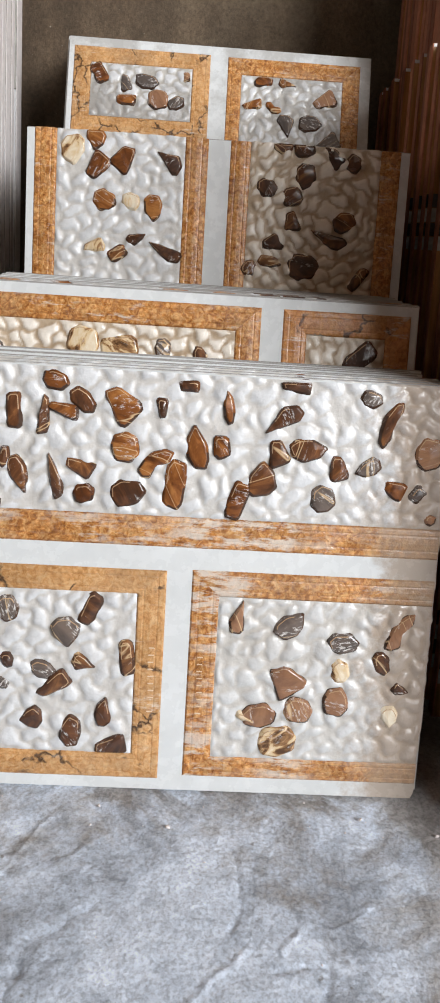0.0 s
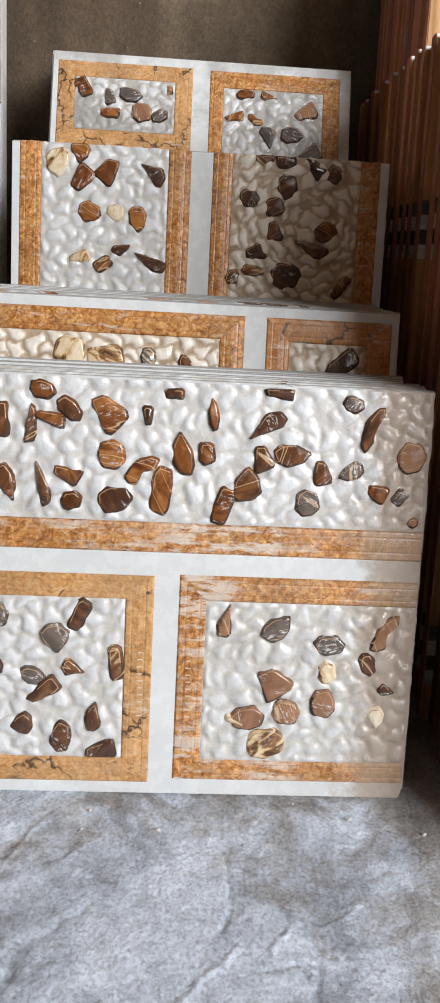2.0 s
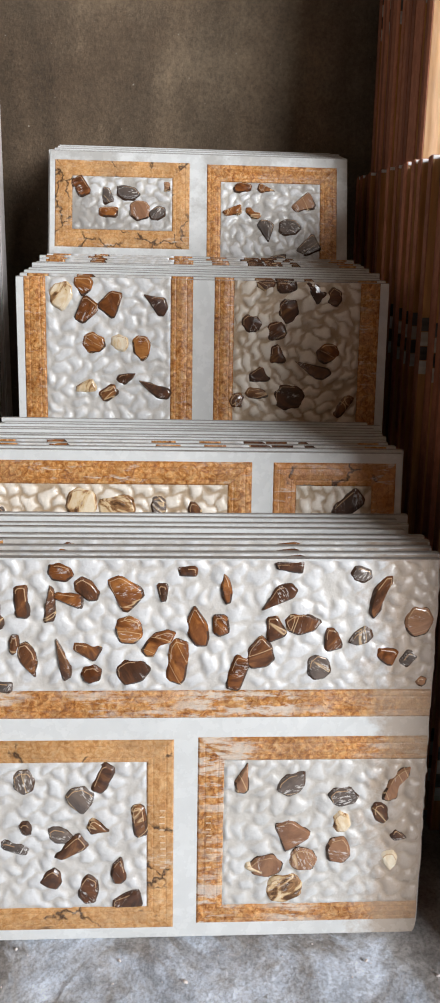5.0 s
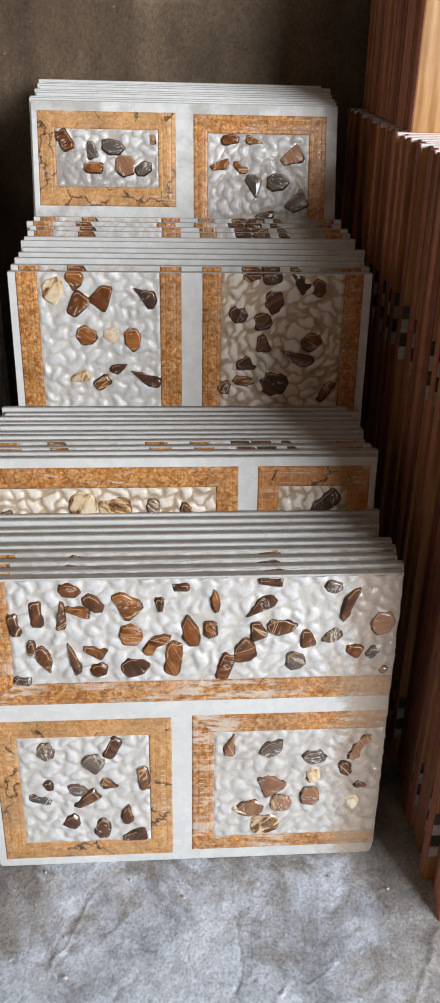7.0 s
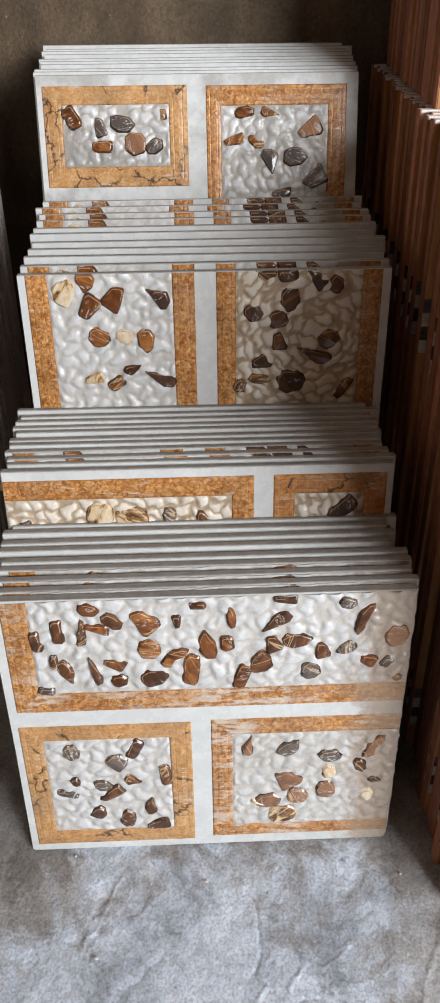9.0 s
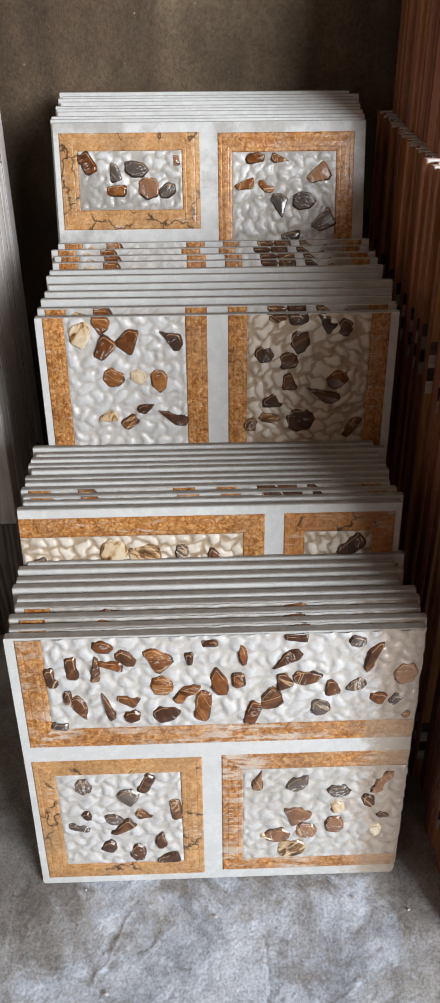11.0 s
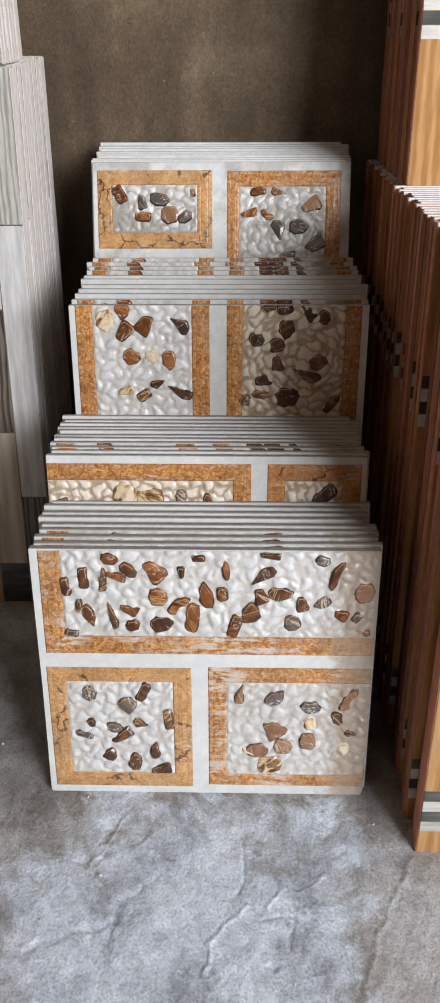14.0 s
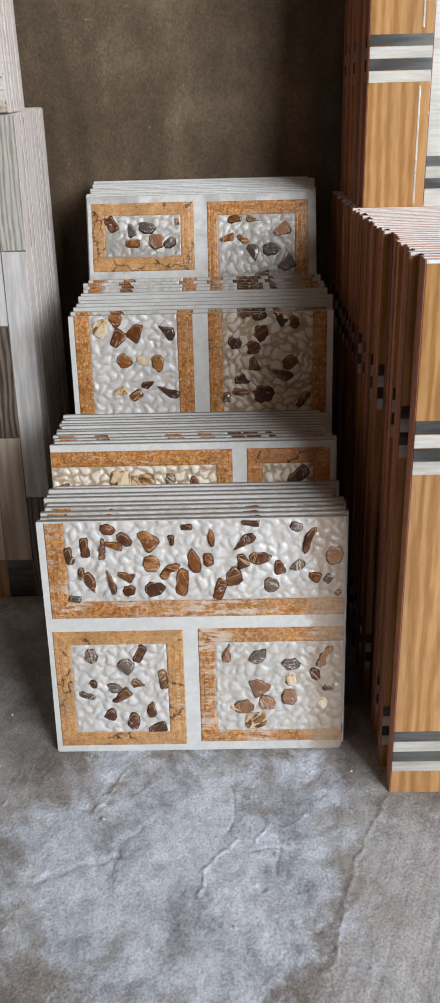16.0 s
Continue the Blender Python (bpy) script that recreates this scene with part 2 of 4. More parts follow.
def floor_material():
    m, nt, b = material("cement_floor")
    v = coords(nt)

    def maths(op, a, b2, c2=0.0):
        n = nt.nodes.new("ShaderNodeMath")
        n.operation = op
        for socket, value in zip(n.inputs, (a, b2, c2)):
            if isinstance(value, (int, float)):
                socket.default_value = value
            else:
                nt.links.new(value, socket)
        return n.outputs[0]

    big = noise_tex(nt, v, 5.5, 9, 0.68, 0.3)
    c = ramp(nt, big, [(0.38, (0.20, 0.186, 0.175)), (0.5, (0.305, 0.296, 0.29)), (0.6, (0.45, 0.46, 0.475))])
    sep = nt.nodes.new("ShaderNodeSeparateXYZ")
    nt.links.new(v, sep.inputs[0])
    x, y = sep.outputs["X"], sep.outputs["Y"]
    ragged = noise_tex(nt, v, 9, 10, 0.7, 0.5)
    # pale cement dust trodden into an oval with a ragged rim
    ox, oy = maths("MULTIPLY_ADD", x, 3.9, 0.08), maths("MULTIPLY_ADD", y, 4.2, -2.27)
    oval = maths("SQRT", maths("ADD", maths("MULTIPLY", ox, ox), maths("MULTIPLY", oy, oy)), 0)
    spread = ramp(nt, maths("MULTIPLY_ADD", ragged, 1.1, maths("MULTIPLY_ADD", oval, 0.34, -0.1)), [(0.68, (1.0,) * 3), (0.82, (0, 0, 0))])
    # a trowelled band beside it
    edge = maths("MULTIPLY_ADD", y, -0.48, x)
    band = ramp(nt, maths("MULTIPLY_ADD", ragged, 0.05, edge), [(0.0, (0, 0, 0)), (0.002, (0, 0, 0)), (0.012, (0.8,) * 3)])
    low = ramp(nt, maths("MULTIPLY_ADD", ragged, 0.4, y), [(0.72, (1, 1, 1)), (0.85, (0, 0, 0))])
    band = mix(nt, 1.0, band, low, "MULTIPLY")
    white = ramp(nt, noise_tex(nt, v, 12, 10, 0.72, 0.4), [(0.36, (0.33, 0.365, 0.42)), (0.46, (0.54, 0.61, 0.715)), (0.60, (0.72, 0.80, 0.92))])
    c = mix(nt, spread, c, white)
    streaky = nt.nodes.new("ShaderNodeMapping")
    streaky.inputs["Rotation"].default_value = (0, 0, 0.45)
    nt.links.new(v, streaky.inputs["Vector"])
    thin = nt.nodes.new("ShaderNodeMapping")
    thin.inputs["Scale"].default_value = (1.0, 0.05, 1.0)
    nt.links.new(streaky.outputs[0], thin.inputs["Vector"])
    trowel = noise_tex(nt, thin.outputs[0], 75, 5, 0.6)
    c = mix(nt, band, c, ramp(nt, trowel, [(0.35, (0.40, 0.405, 0.42)), (0.62, (0.60, 0.62, 0.66))]))
    # brown soil trodden in
    soil = ramp(nt, noise_tex(nt, v, 6.5, 7, 0.6, 0.3), [(0.58, (0, 0, 0)), (0.68, (0.3,) * 3)])
    c = mix(nt, soil, c, (0.28, 0.225, 0.18))
    mid = ramp(nt, noise_tex(nt, v, 38, 10, 0.75, 0.2), [(0.38, (0.82,) * 3), (0.54, (1.08,) * 3)])
    c = mix(nt, 1.0, c, mid, "MULTIPLY")
    grit = ramp(nt, noise_tex(nt, v, 300, 3, 0.65), [(0.38, (0.76,) * 3), (0.49, (1.0,) * 3), (0.60, (1.15,) * 3)])
    c = mix(nt, 1.0, c, grit, "MULTIPLY")
    pit = ramp(nt, noise_tex(nt, v, 95, 3, 0.5), [(0.71, (0, 0, 0)), (0.76, (0.75,) * 3)])
    c = mix(nt, pit, c, (0.20, 0.19, 0.18))
    nt.links.new(c, b.inputs["Base Color"])
    b.inputs["Roughness"].default_value = 0.75
    n1 = bump(nt, b, noise_tex(nt, v, 60, 9, 0.75), 0.4, 0.003)
    bump(nt, b, noise_tex(nt, v, 260, 5, 0.75), 0.7, 0.0018, n1)
    return m


def plaster_material(name, dark, mid, light):
    m, nt, b = material(name)
    v = coords(nt)
    c = ramp(nt, noise_tex(nt, v, 2.6, 8, 0.62, 0.5), [(0.3, dark), (0.5, mid), (0.72, light)])
    blot = ramp(nt, noise_tex(nt, v, 14, 8, 0.7), [(0.3, (0.75,) * 3), (0.7, (1.2,) * 3)])
    c = mix(nt, 1.0, c, blot, "MULTIPLY")
    runs = ramp(nt, noise_tex(nt, coords(nt, (1, 1, 0.22)), 11, 6, 0.6, 0.4), [(0.36, (0.74,) * 3), (0.64, (1.24,) * 3)])
    c = mix(nt, 1.0, c, runs, "MULTIPLY")
    grain = ramp(nt, noise_tex(nt, v, 210, 6, 0.75), [(0.34, (0.66,) * 3), (0.66, (1.28,) * 3)])
    c = mix(nt, 1.0, c, grain, "MULTIPLY")
    speck = ramp(nt, noise_tex(nt, v, 160, 2, 0.5), [(0.72, (0, 0, 0)), (0.76, (0.6,) * 3)])
    c = mix(nt, speck, c, (0.5, 0.46, 0.38))
    nt.links.new(c, b.inputs["Base Color"])
    b.inputs["Roughness"].default_value = 0.85
    n1 = bump(nt, b, noise_tex(nt, v, 24, 7, 0.65), 0.35, 0.008)
    bump(nt, b, noise_tex(nt, v, 230, 6, 0.75), 0.7, 0.003, n1)
    return m


def rock_print_material():
    m, nt, b = material("rock_print")
    v = coords(nt, (1, 1, 1))
    big = noise_tex(nt, v, 5.5, 8, 0.62, 0.6)
    c = ramp(nt, big, [(0.38, (0.17, 0.105, 0.05)), (0.45, (0.42, 0.33, 0.21)), (0.50, (0.74, 0.72, 0.67))])
    cr = ramp(nt, noise_tex(nt, v, 70, 8, 0.75, 1.5), [(0.38, (0.15,) * 3), (0.44, (1.0,) * 3)])
    nt.links.new(mix(nt, 1.0, c, cr, "MULTIPLY"), b.inputs["Base Color"])
    b.inputs["Roughness"].default_value = 0.45
    bump(nt, b, noise_tex(nt, v, 40, 9, 0.7), 0.6, 0.006)
    return m


GLAZE = glaze_material()
WORN_GLAZE = glaze_material("worn_white_glaze", 0.2, 0.72)
CLAY = clay_material("grey_clay_body", (0.25, 0.24, 0.225), (0.40, 0.385, 0.365))
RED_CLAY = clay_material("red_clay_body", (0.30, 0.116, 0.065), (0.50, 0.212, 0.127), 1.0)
CHIPPED = clay_material("chipped_white_rim", (0.66, 0.64, 0.625), (0.86, 0.85, 0.845))
PALE_CLAY = clay_material("pale_clay_body", (0.62, 0.565, 0.545), (0.80, 0.745, 0.725))
PEBBLE = pebble_material()
DULL_PEBBLE = pebble_material("dulled_pebble_relief", 0.3, 0.72, (0.52, 0.49, 0.45), (0.62, 0.595, 0.555), (0.57, 0.57, 0.56), (0.69, 0.69, 0.685))
# beige printed ground; the pebbles' warm tint also paints in bounced light
BEIGE_PEBBLE = pebble_material("beige_grounded_warm_lit_relief", 0.35, 0.1, (0.38, 0.275, 0.175), (0.54, 0.42, 0.30), (0.72, 0.64, 0.53), (0.86, 0.79, 0.70))
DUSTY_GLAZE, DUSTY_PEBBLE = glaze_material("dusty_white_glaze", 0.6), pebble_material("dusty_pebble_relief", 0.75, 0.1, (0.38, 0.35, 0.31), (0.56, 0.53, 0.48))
ORANGE = border_material("orange_sandstone_border", (0.27, 0.095, 0.026), (0.52, 0.22, 0.060), (0.72, 0.42, 0.18), False)
WORN_ORANGE = border_material("worn_orange_border", (0.27, 0.095, 0.026), (0.52, 0.22, 0.060), (0.72, 0.42, 0.18), False, 0.47, 0.72)
GOLD = border_material("golden_veined_border", (0.47, 0.225, 0.080), (0.60, 0.320, 0.128), (0.69, 0.43, 0.215), True)
AMBER = stone_material("amber_agate", [(0.30, (0.040, 0.017, 0.010)), (0.54, (0.105, 0.036, 0.013)), (0.74, (0.22, 0.076, 0.022)), (0.95, (0.40, 0.165, 0.048))], 0.75, 0.55)
VEINED = border_material("orange_veined_border", (0.38, 0.145, 0.045), (0.52, 0.225, 0.072), (0.64, 0.33, 0.13), True)
BROWN = stone_material("brown_agate", [(0.30, (0.034, 0.018, 0.012)), (0.58, (0.078, 0.034, 0.018)), (0.78, (0.15, 0.060, 0.026)), (0.97, (0.32, 0.135, 0.046))], 0.75, 0.53)
DARK = stone_material("dark_brown_agate", [(0.2, (0.030, 0.019, 0.016)), (0.55, (0.066, 0.036, 0.026)), (0.75, (0.12, 0.055, 0.031)), (0.95, (0.24, 0.11, 0.045))], 0.7, 0.56)
GREYED = stone_material("scratched_grey_agate", [(0.15, (0.040, 0.034, 0.031)), (0.5, (0.085, 0.070, 0.063)), (0.95, (0.19, 0.145, 0.12))], 0.9, 0.45)
RUST = stone_material("dust_dulled_agate", [(0.15, (0.13, 0.072, 0.047)), (0.5, (0.23, 0.115, 0.066)), (0.9, (0.36, 0.19, 0.105))], 0.7, 0.52)
CREAM = stone_material("cream_agate", [(0.50, (0.10, 0.050, 0.024)), (0.60, (0.34, 0.18, 0.08)), (0.65, (0.66, 0.48, 0.27)), (0.90, (0.82, 0.73, 0.58))])
# painted shade of the stones' sides, and their worn edges paled as highlights
RIM = stone_material("shaded_stone_rim", [(0.2, (0.030, 0.019, 0.015)), (0.9, (0.085, 0.045, 0.028))], 0.3)
EDGE = stone_material("worn_stone_highlight", [(0.2, (0.24, 0.125, 0.065)), (0.9, (0.55, 0.37, 0.22))], 0.7)
SCUFF = clay_material("pale_scuff", (0.60, 0.42, 0.26), (0.78, 0.64, 0.48))
FLOOR = floor_material()
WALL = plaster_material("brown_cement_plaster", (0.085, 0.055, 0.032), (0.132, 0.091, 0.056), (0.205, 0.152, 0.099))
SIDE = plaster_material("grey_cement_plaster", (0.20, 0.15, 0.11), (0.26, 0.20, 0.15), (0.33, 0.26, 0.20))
OAK = wood_material("oak_print", (0.41, 0.205, 0.072), (0.48, 0.25, 0.096), (0.55, 0.31, 0.132), 1.1)
ASH = wood_material("grey_ash_print", (0.38, 0.365, 0.325), (0.54, 0.53, 0.48), (0.64, 0.63, 0.58), 2.4, 0.3)
BEIGE = wood_material("beige_wood_print", (0.58, 0.48, 0.38), (0.70, 0.60, 0.49), (0.78, 0.70, 0.60), 0.5, 0.3)
WALNUT = wood_material("dark_walnut_print", (0.08, 0.062, 0.05), (0.16, 0.13, 0.105), (0.26, 0.215, 0.18), 2.2, 0.3)
PALE_WOOD = wood_material("pale_wood_print", (0.64, 0.635, 0.63), (0.72, 0.715, 0.71), (0.77, 0.765, 0.76), 0.9, 0.25)
CHAR = wood_material("charcoal_print", (0.05, 0.052, 0.05), (0.085, 0.088, 0.085), (0.12, 0.125, 0.12), 1.0, 0.2, (0.1, 1, 1))
IVORY = wood_material("ivory_print", (0.50, 0.485, 0.44), (0.58, 0.565, 0.52), (0.64, 0.63, 0.59), 1.0, 0.2, (0.1, 1, 1))
ROCK = rock_print_material()


# ---- mesh helpers ----
def part(name, bm, mat, parent=None, label="", smooth=False):
    me = bm
    if not isinstance(bm, bpy.types.Mesh):
        me = bpy.data.meshes.new(name)
        bm.to_mesh(me)
        bm.free()
    mats = mat if isinstance(mat, (list, tuple)) else [mat]
    if not me.materials:
        for m in mats:
            me.materials.append(m)
    if smooth:
        me.polygons.foreach_set("use_smooth", [True] * len(me.polygons))
    ob = new(name, me)
    if parent:
        ob.parent = parent
    if label:
        ob["label"] = label
    return ob


def add_box(bm, x0, x1, y0, y1, z0, z1, bevel=0.0, mat=0):
    r = bmesh.ops.create_cube(bm, size=1.0, matrix=Matrix.LocRotScale(
        ((x0 + x1) / 2, (y0 + y1) / 2, (z0 + z1) / 2), None, (x1 - x0, y1 - y0, z1 - z0)))
    faces = {f for v in r["verts"] for f in v.link_faces}
    if bevel:
        edges = {e for f in faces for e in f.edges}
        out = bmesh.ops.bevel(bm, geom=list(edges), offset=bevel, segments=2, affect="EDGES", profile=0.6)
        faces = set(out["faces"]) | {f for f in faces if f.is_valid}
    for f in faces:
        f.material_index = mat
    return bm


def box_mesh(x0, x1, y0, y1, z0, z1, bevel=0.0):
    return add_box(bmesh.new(), x0, x1, y0, y1, z0, z1, bevel)


def pebble_field(x0, x1, z0, z1, seed, step=0.0015, height=0.0036, open_top=False, swirl=None):
    """A sheet of packed white pebbles of mixed size and direction, standing proud of a flat ground at y = 0."""
    rng = np.random.default_rng(seed)
    nx, nz = max(3, int((x1 - x0) / step)), max(3, int((z1 - z0) / step))
    xs, zs = np.linspace(x0, x1, nx), np.linspace(z0, z1, nz)
    gx, gz = np.meshgrid(xs, zs)
    wx = (gx + 0.0016 * np.sin(gz * 330 + seed) + 0.0010 * np.sin(gx * 610 + gz * 240)).ravel()
    wz = (gz + 0.0016 * np.sin(gx * 290 + 2 * seed) + 0.0010 * np.sin(gz * 570 - gx * 310)).ravel()
    first, second, which = np.full(wx.size, 9.0), np.full(wx.size, 9.0), np.zeros(wx.size, int)
    pitch, tops = 0.0188, []
    for cx in np.arange(x0 - pitch, x1 + pitch, pitch):
        for cz in np.arange(z0 - pitch, z1 + pitch, pitch * 0.86):
            px, pz = cx + rng.uniform(-0.46, 0.46) * pitch, cz + rng.uniform(-0.46, 0.46) * pitch
            a, stretch = rng.uniform(0, math.pi), rng.uniform(1.0, 2.1)
            if swirl:
                a, stretch = math.atan2(pz - swirl[1], px - swirl[0]) + math.pi / 2 + rng.uniform(-0.3, 0.3), rng.uniform(1.6, 2.5)
            tops.append(rng.uniform(0.5, 1.0))
            near = np.flatnonzero((np.abs(wx - px) < 0.04) & (np.abs(wz - pz) < 0.04))
            dx, dz = wx[near] - px, wz[near] - pz
            d = np.hypot((dx * math.cos(a) + dz * math.sin(a)) / stretch ** 0.5, (dz * math.cos(a) - dx * math.sin(a)) * stretch ** 0.5)
            closer = d < first[near]
            second[near] = np.where(closer, first[near], np.minimum(second[near], d))
            which[near[closer]] = len(tops) - 1
            first[near] = np.minimum(first[near], d)
    gap = np.clip((second - first - 0.0018) / 0.0060, 0, 1).reshape(nz, nx)
    dome = np.clip(1 - (first / 0.0145) ** 3, 0.2, 1).reshape(nz, nx)
    tall = height * np.array(tops)[which].reshape(nz, nx) * (gap * (2 - gap)) * dome
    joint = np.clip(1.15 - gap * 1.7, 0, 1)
    for _ in range(3):
        p = np.pad(tall, 1, mode="edge")
        tall = (p[1:-1, 1:-1] * 2 + p[:-2, 1:-1] + p[2:, 1:-1] + p[1:-1, :-2] + p[1:-1, 2:]) / 6
    rim = np.minimum(np.minimum(gx - x0, x1 - gx), np.minimum(gz - z0, (z1 - gz) + (0.01 if open_top else 0)))
    tall = tall * np.clip(rim / 0.003, 0.1, 1)
    verts = np.stack([gx, -0.0004 - tall, gz], -1).reshape(-1, 3)
    i = np.arange(nx * nz).reshape(nz, nx)
    faces = np.stack([i[:-1, :-1], i[:-1, 1:], i[1:, 1:], i[1:, :-1]], -1).reshape(-1, 4)
    me = bpy.data.meshes.new("pebble_field")
    me.from_pydata(verts.tolist(), [], faces.tolist())
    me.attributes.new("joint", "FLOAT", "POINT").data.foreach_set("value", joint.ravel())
    me.polygons.foreach_set("use_smooth", [True] * len(me.polygons))
    return me


# outlines of the printed stones, along and across their longer axis
OUTLINES = {
    "hex": ((-1, -0.35), (-0.55, -0.95), (0.45, -1), (1, -0.3), (0.75, 0.7), (-0.2, 1), (-0.85, 0.6)),
    "kite": ((-1, -0.45), (-0.6, -0.95), (0.1, -0.9), (1, -0.1), (0.45, 0.75), (-0.3, 1), (-0.9, 0.5)),
    "slab": ((-1, -0.6), (-0.8, -1), (0.75, -1), (1, -0.5), (0.95, 0.75), (0.7, 1), (-0.7, 0.9), (-1, 0.45)),
    "trap": ((-1, -0.5), (0.85, -1), (1, -0.7), (0.9, 0.8), (0.6, 1), (-0.8, 0.5)),
    "shard": ((-1, -0.6), (-0.7, -1), (0.1, -0.55), (1, -0.05), (0.3, 0.5), (-0.4, 1), (-0.95, 0.4)),
    "bean": ((-1, -0.5), (-0.6, -1), (0, -0.35), (0.6, -0.75), (1, -0.2), (0.8, 0.6), (0.1, 1), (-0.5, 0.8), (-0.95, 0.3)),
}


def stone_mesh(length, width, lean, kind, rng, room=1.0):
    """A glazed stone with worn corners: a dark steep side, a sloping facet round the top painted dark away from a set
    light, and a pale rubbed line painted as highlight on edges towards it. room: the height left to the tile's edge.
    """
    bm = bmesh.new()
    flip = rng.choice((-1, 1))
    ring = [(u + rng.uniform(-0.09, 0.09), v * flip + rng.uniform(-0.09, 0.09)) for u, v in OUTLINES[kind]][::flip]
    worn = []
    for (au, av), (bu, bv) in zip(ring, ring[1:] + ring[:1]):
        worn += [(au * 0.88 + bu * 0.12, av * 0.88 + bv * 0.12), (au * 0.5 + bu * 0.5, av * 0.5 + bv * 0.5), (au * 0.12 + bu * 0.88, av * 0.12 + bv * 0.88)]
    n, ca, sa = len(worn), math.cos(radians(lean)), math.sin(radians(lean))
    a, b = length / 2, width / 2

    def loop(inset, y):
        u1, v1 = max(0.3, 1 - inset / a), max(0.3, 1 - inset / b)
        out = []
        for u, v in worn:
            pu, pv = u * u1 * a, v * v1 * b
            out.append(bm.verts.new((pu * ca - pv * sa, y, min(pu * sa + pv * ca, room - max(0.0, inset)))))
        return out

    levels = [loop(-0.0005, 0.0), loop(0.0, -0.0018), loop(0.0021, -0.0037), loop(0.0029, -0.0040)]
    # light put into colour: facets turned away go dark, edges facing it pale
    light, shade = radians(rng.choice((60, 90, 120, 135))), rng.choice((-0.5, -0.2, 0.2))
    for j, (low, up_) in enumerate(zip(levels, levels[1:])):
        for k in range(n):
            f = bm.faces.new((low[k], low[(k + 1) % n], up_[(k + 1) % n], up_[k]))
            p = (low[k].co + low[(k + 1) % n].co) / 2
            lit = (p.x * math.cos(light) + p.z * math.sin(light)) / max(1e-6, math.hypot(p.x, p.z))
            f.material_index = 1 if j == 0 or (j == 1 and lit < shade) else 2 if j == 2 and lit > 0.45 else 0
    last = levels[-1]
    tip = bm.verts.new((rng.uniform(-0.25, 0.25) * a, -0.0050, min(rng.uniform(-0.3, 0.3) * b, room - 0.004)))
    for k in range(n):
        bm.faces.new((last[k], last[(k + 1) % n], tip))
    bmesh.ops.recalc_face_normals(bm, faces=bm.faces)
    return bm


def border_strips(outer, inner, sides):
    """The strips of a rectangular border, one mesh each, mitred where two meet: a flat rim, a rounded bead, a step down to the panel."""
    (x0, z0, x1, z1), (a0, b0, a1, b1) = outer, inner
    cl, cr = (a0 if "l" in sides else x0), (a1 if "r" in sides else x1)
    cb, ct = (b0 if "b" in sides else z0), (b1 if "t" in sides else z1)
    ends = {"t": ((x0, z1), (x1, z1), (cl, b1), (cr, b1)), "b": ((x0, z0), (x1, z0), (cl, b0), (cr, b0)),
            "l": ((x0, z0), (x0, z1), (a0, cb), (a0, ct)), "r": ((x1, z0), (x1, z1), (a1, cb), (a1, ct))}
    profile = ((0.0, 0.0), (0.06, 0.0013), (0.22, 0.0016), (0.27, 0.0014), (0.32, 0.0017), (0.50, 0.0021), (0.70, 0.0019), (0.76, 0.0016), (0.81, 0.0018), (0.90, 0.0016), (0.95, 0.0013), (1.0, 0.0))
    for side in sides:
        p, q, r, t = (np.array(e) for e in ends[side])
        bm = bmesh.new()
        n = 24
        across = bm.verts.layers.float.new("across")
        grid = [[bm.verts.new((*(e := (p + (q - p) * k / n) * (1 - f) + (r + (t - r) * k / n) * f)[:1], -y, e[1])) for f, y in profile] for k in range(n + 1)]
        for line in grid:
            for v, (f, y) in zip(line, profile):
                v[across] = f
        for g, h in zip(grid, grid[1:]):
            for k in range(len(profile) - 1):
                bm.faces.new((g[k], h[k], h[k + 1], g[k + 1]))
        bm.normal_update()
        if sum(f.normal.y for f in bm.faces) > 0:
            bmesh.ops.reverse_faces(bm, faces=bm.faces)
        yield bm


# ---- setting ----
def wall_with_openings(name, label, x0, x1, y0, y1, height, holes=(), mat=None):
    bm = bmesh.new()
    for h0, h1, low, top in holes:
        add_box(bm, x0, h0, y0, y1, 0, height)
        add_box(bm, h0, h1, y0, y1, top, height)
        if low:
            add_box(bm, h0, h1, y0, y1, 0, low)
        x0 = h1
    add_box(bm, x0, x1, y0, y1, 0, height)
    return tagged(part(name, bm, mat), label, "wall", kind="structure")


BACK_Y, ROOM_X0, ROOM_X1 = 1.65, -2.0, 5.8
tagged(part("ground", box_mesh(-40, 40, -60, 20, -0.16, -0.06), SIDE), "dusty cement ground outside the shop doorway", "ground", kind="structure")


def smooth_noise(px, py, cell, rng):
    """Soft random hills about one cell wide."""
    gx, gy = (px - px.min()) / cell, (py - py.min()) / cell
    ix, iy = gx.astype(int), gy.astype(int)
    fx, fy = gx - ix, gy - iy
    fx, fy = fx * fx * (3 - 2 * fx), fy * fy * (3 - 2 * fy)
    g = rng.uniform(-1, 1, (iy.max() + 2, ix.max() + 2))
    return (g[iy, ix] * (1 - fx) + g[iy, ix + 1] * fx) * (1 - fy) + (g[iy + 1, ix] * (1 - fx) + g[iy + 1, ix + 1] * fx) * fy


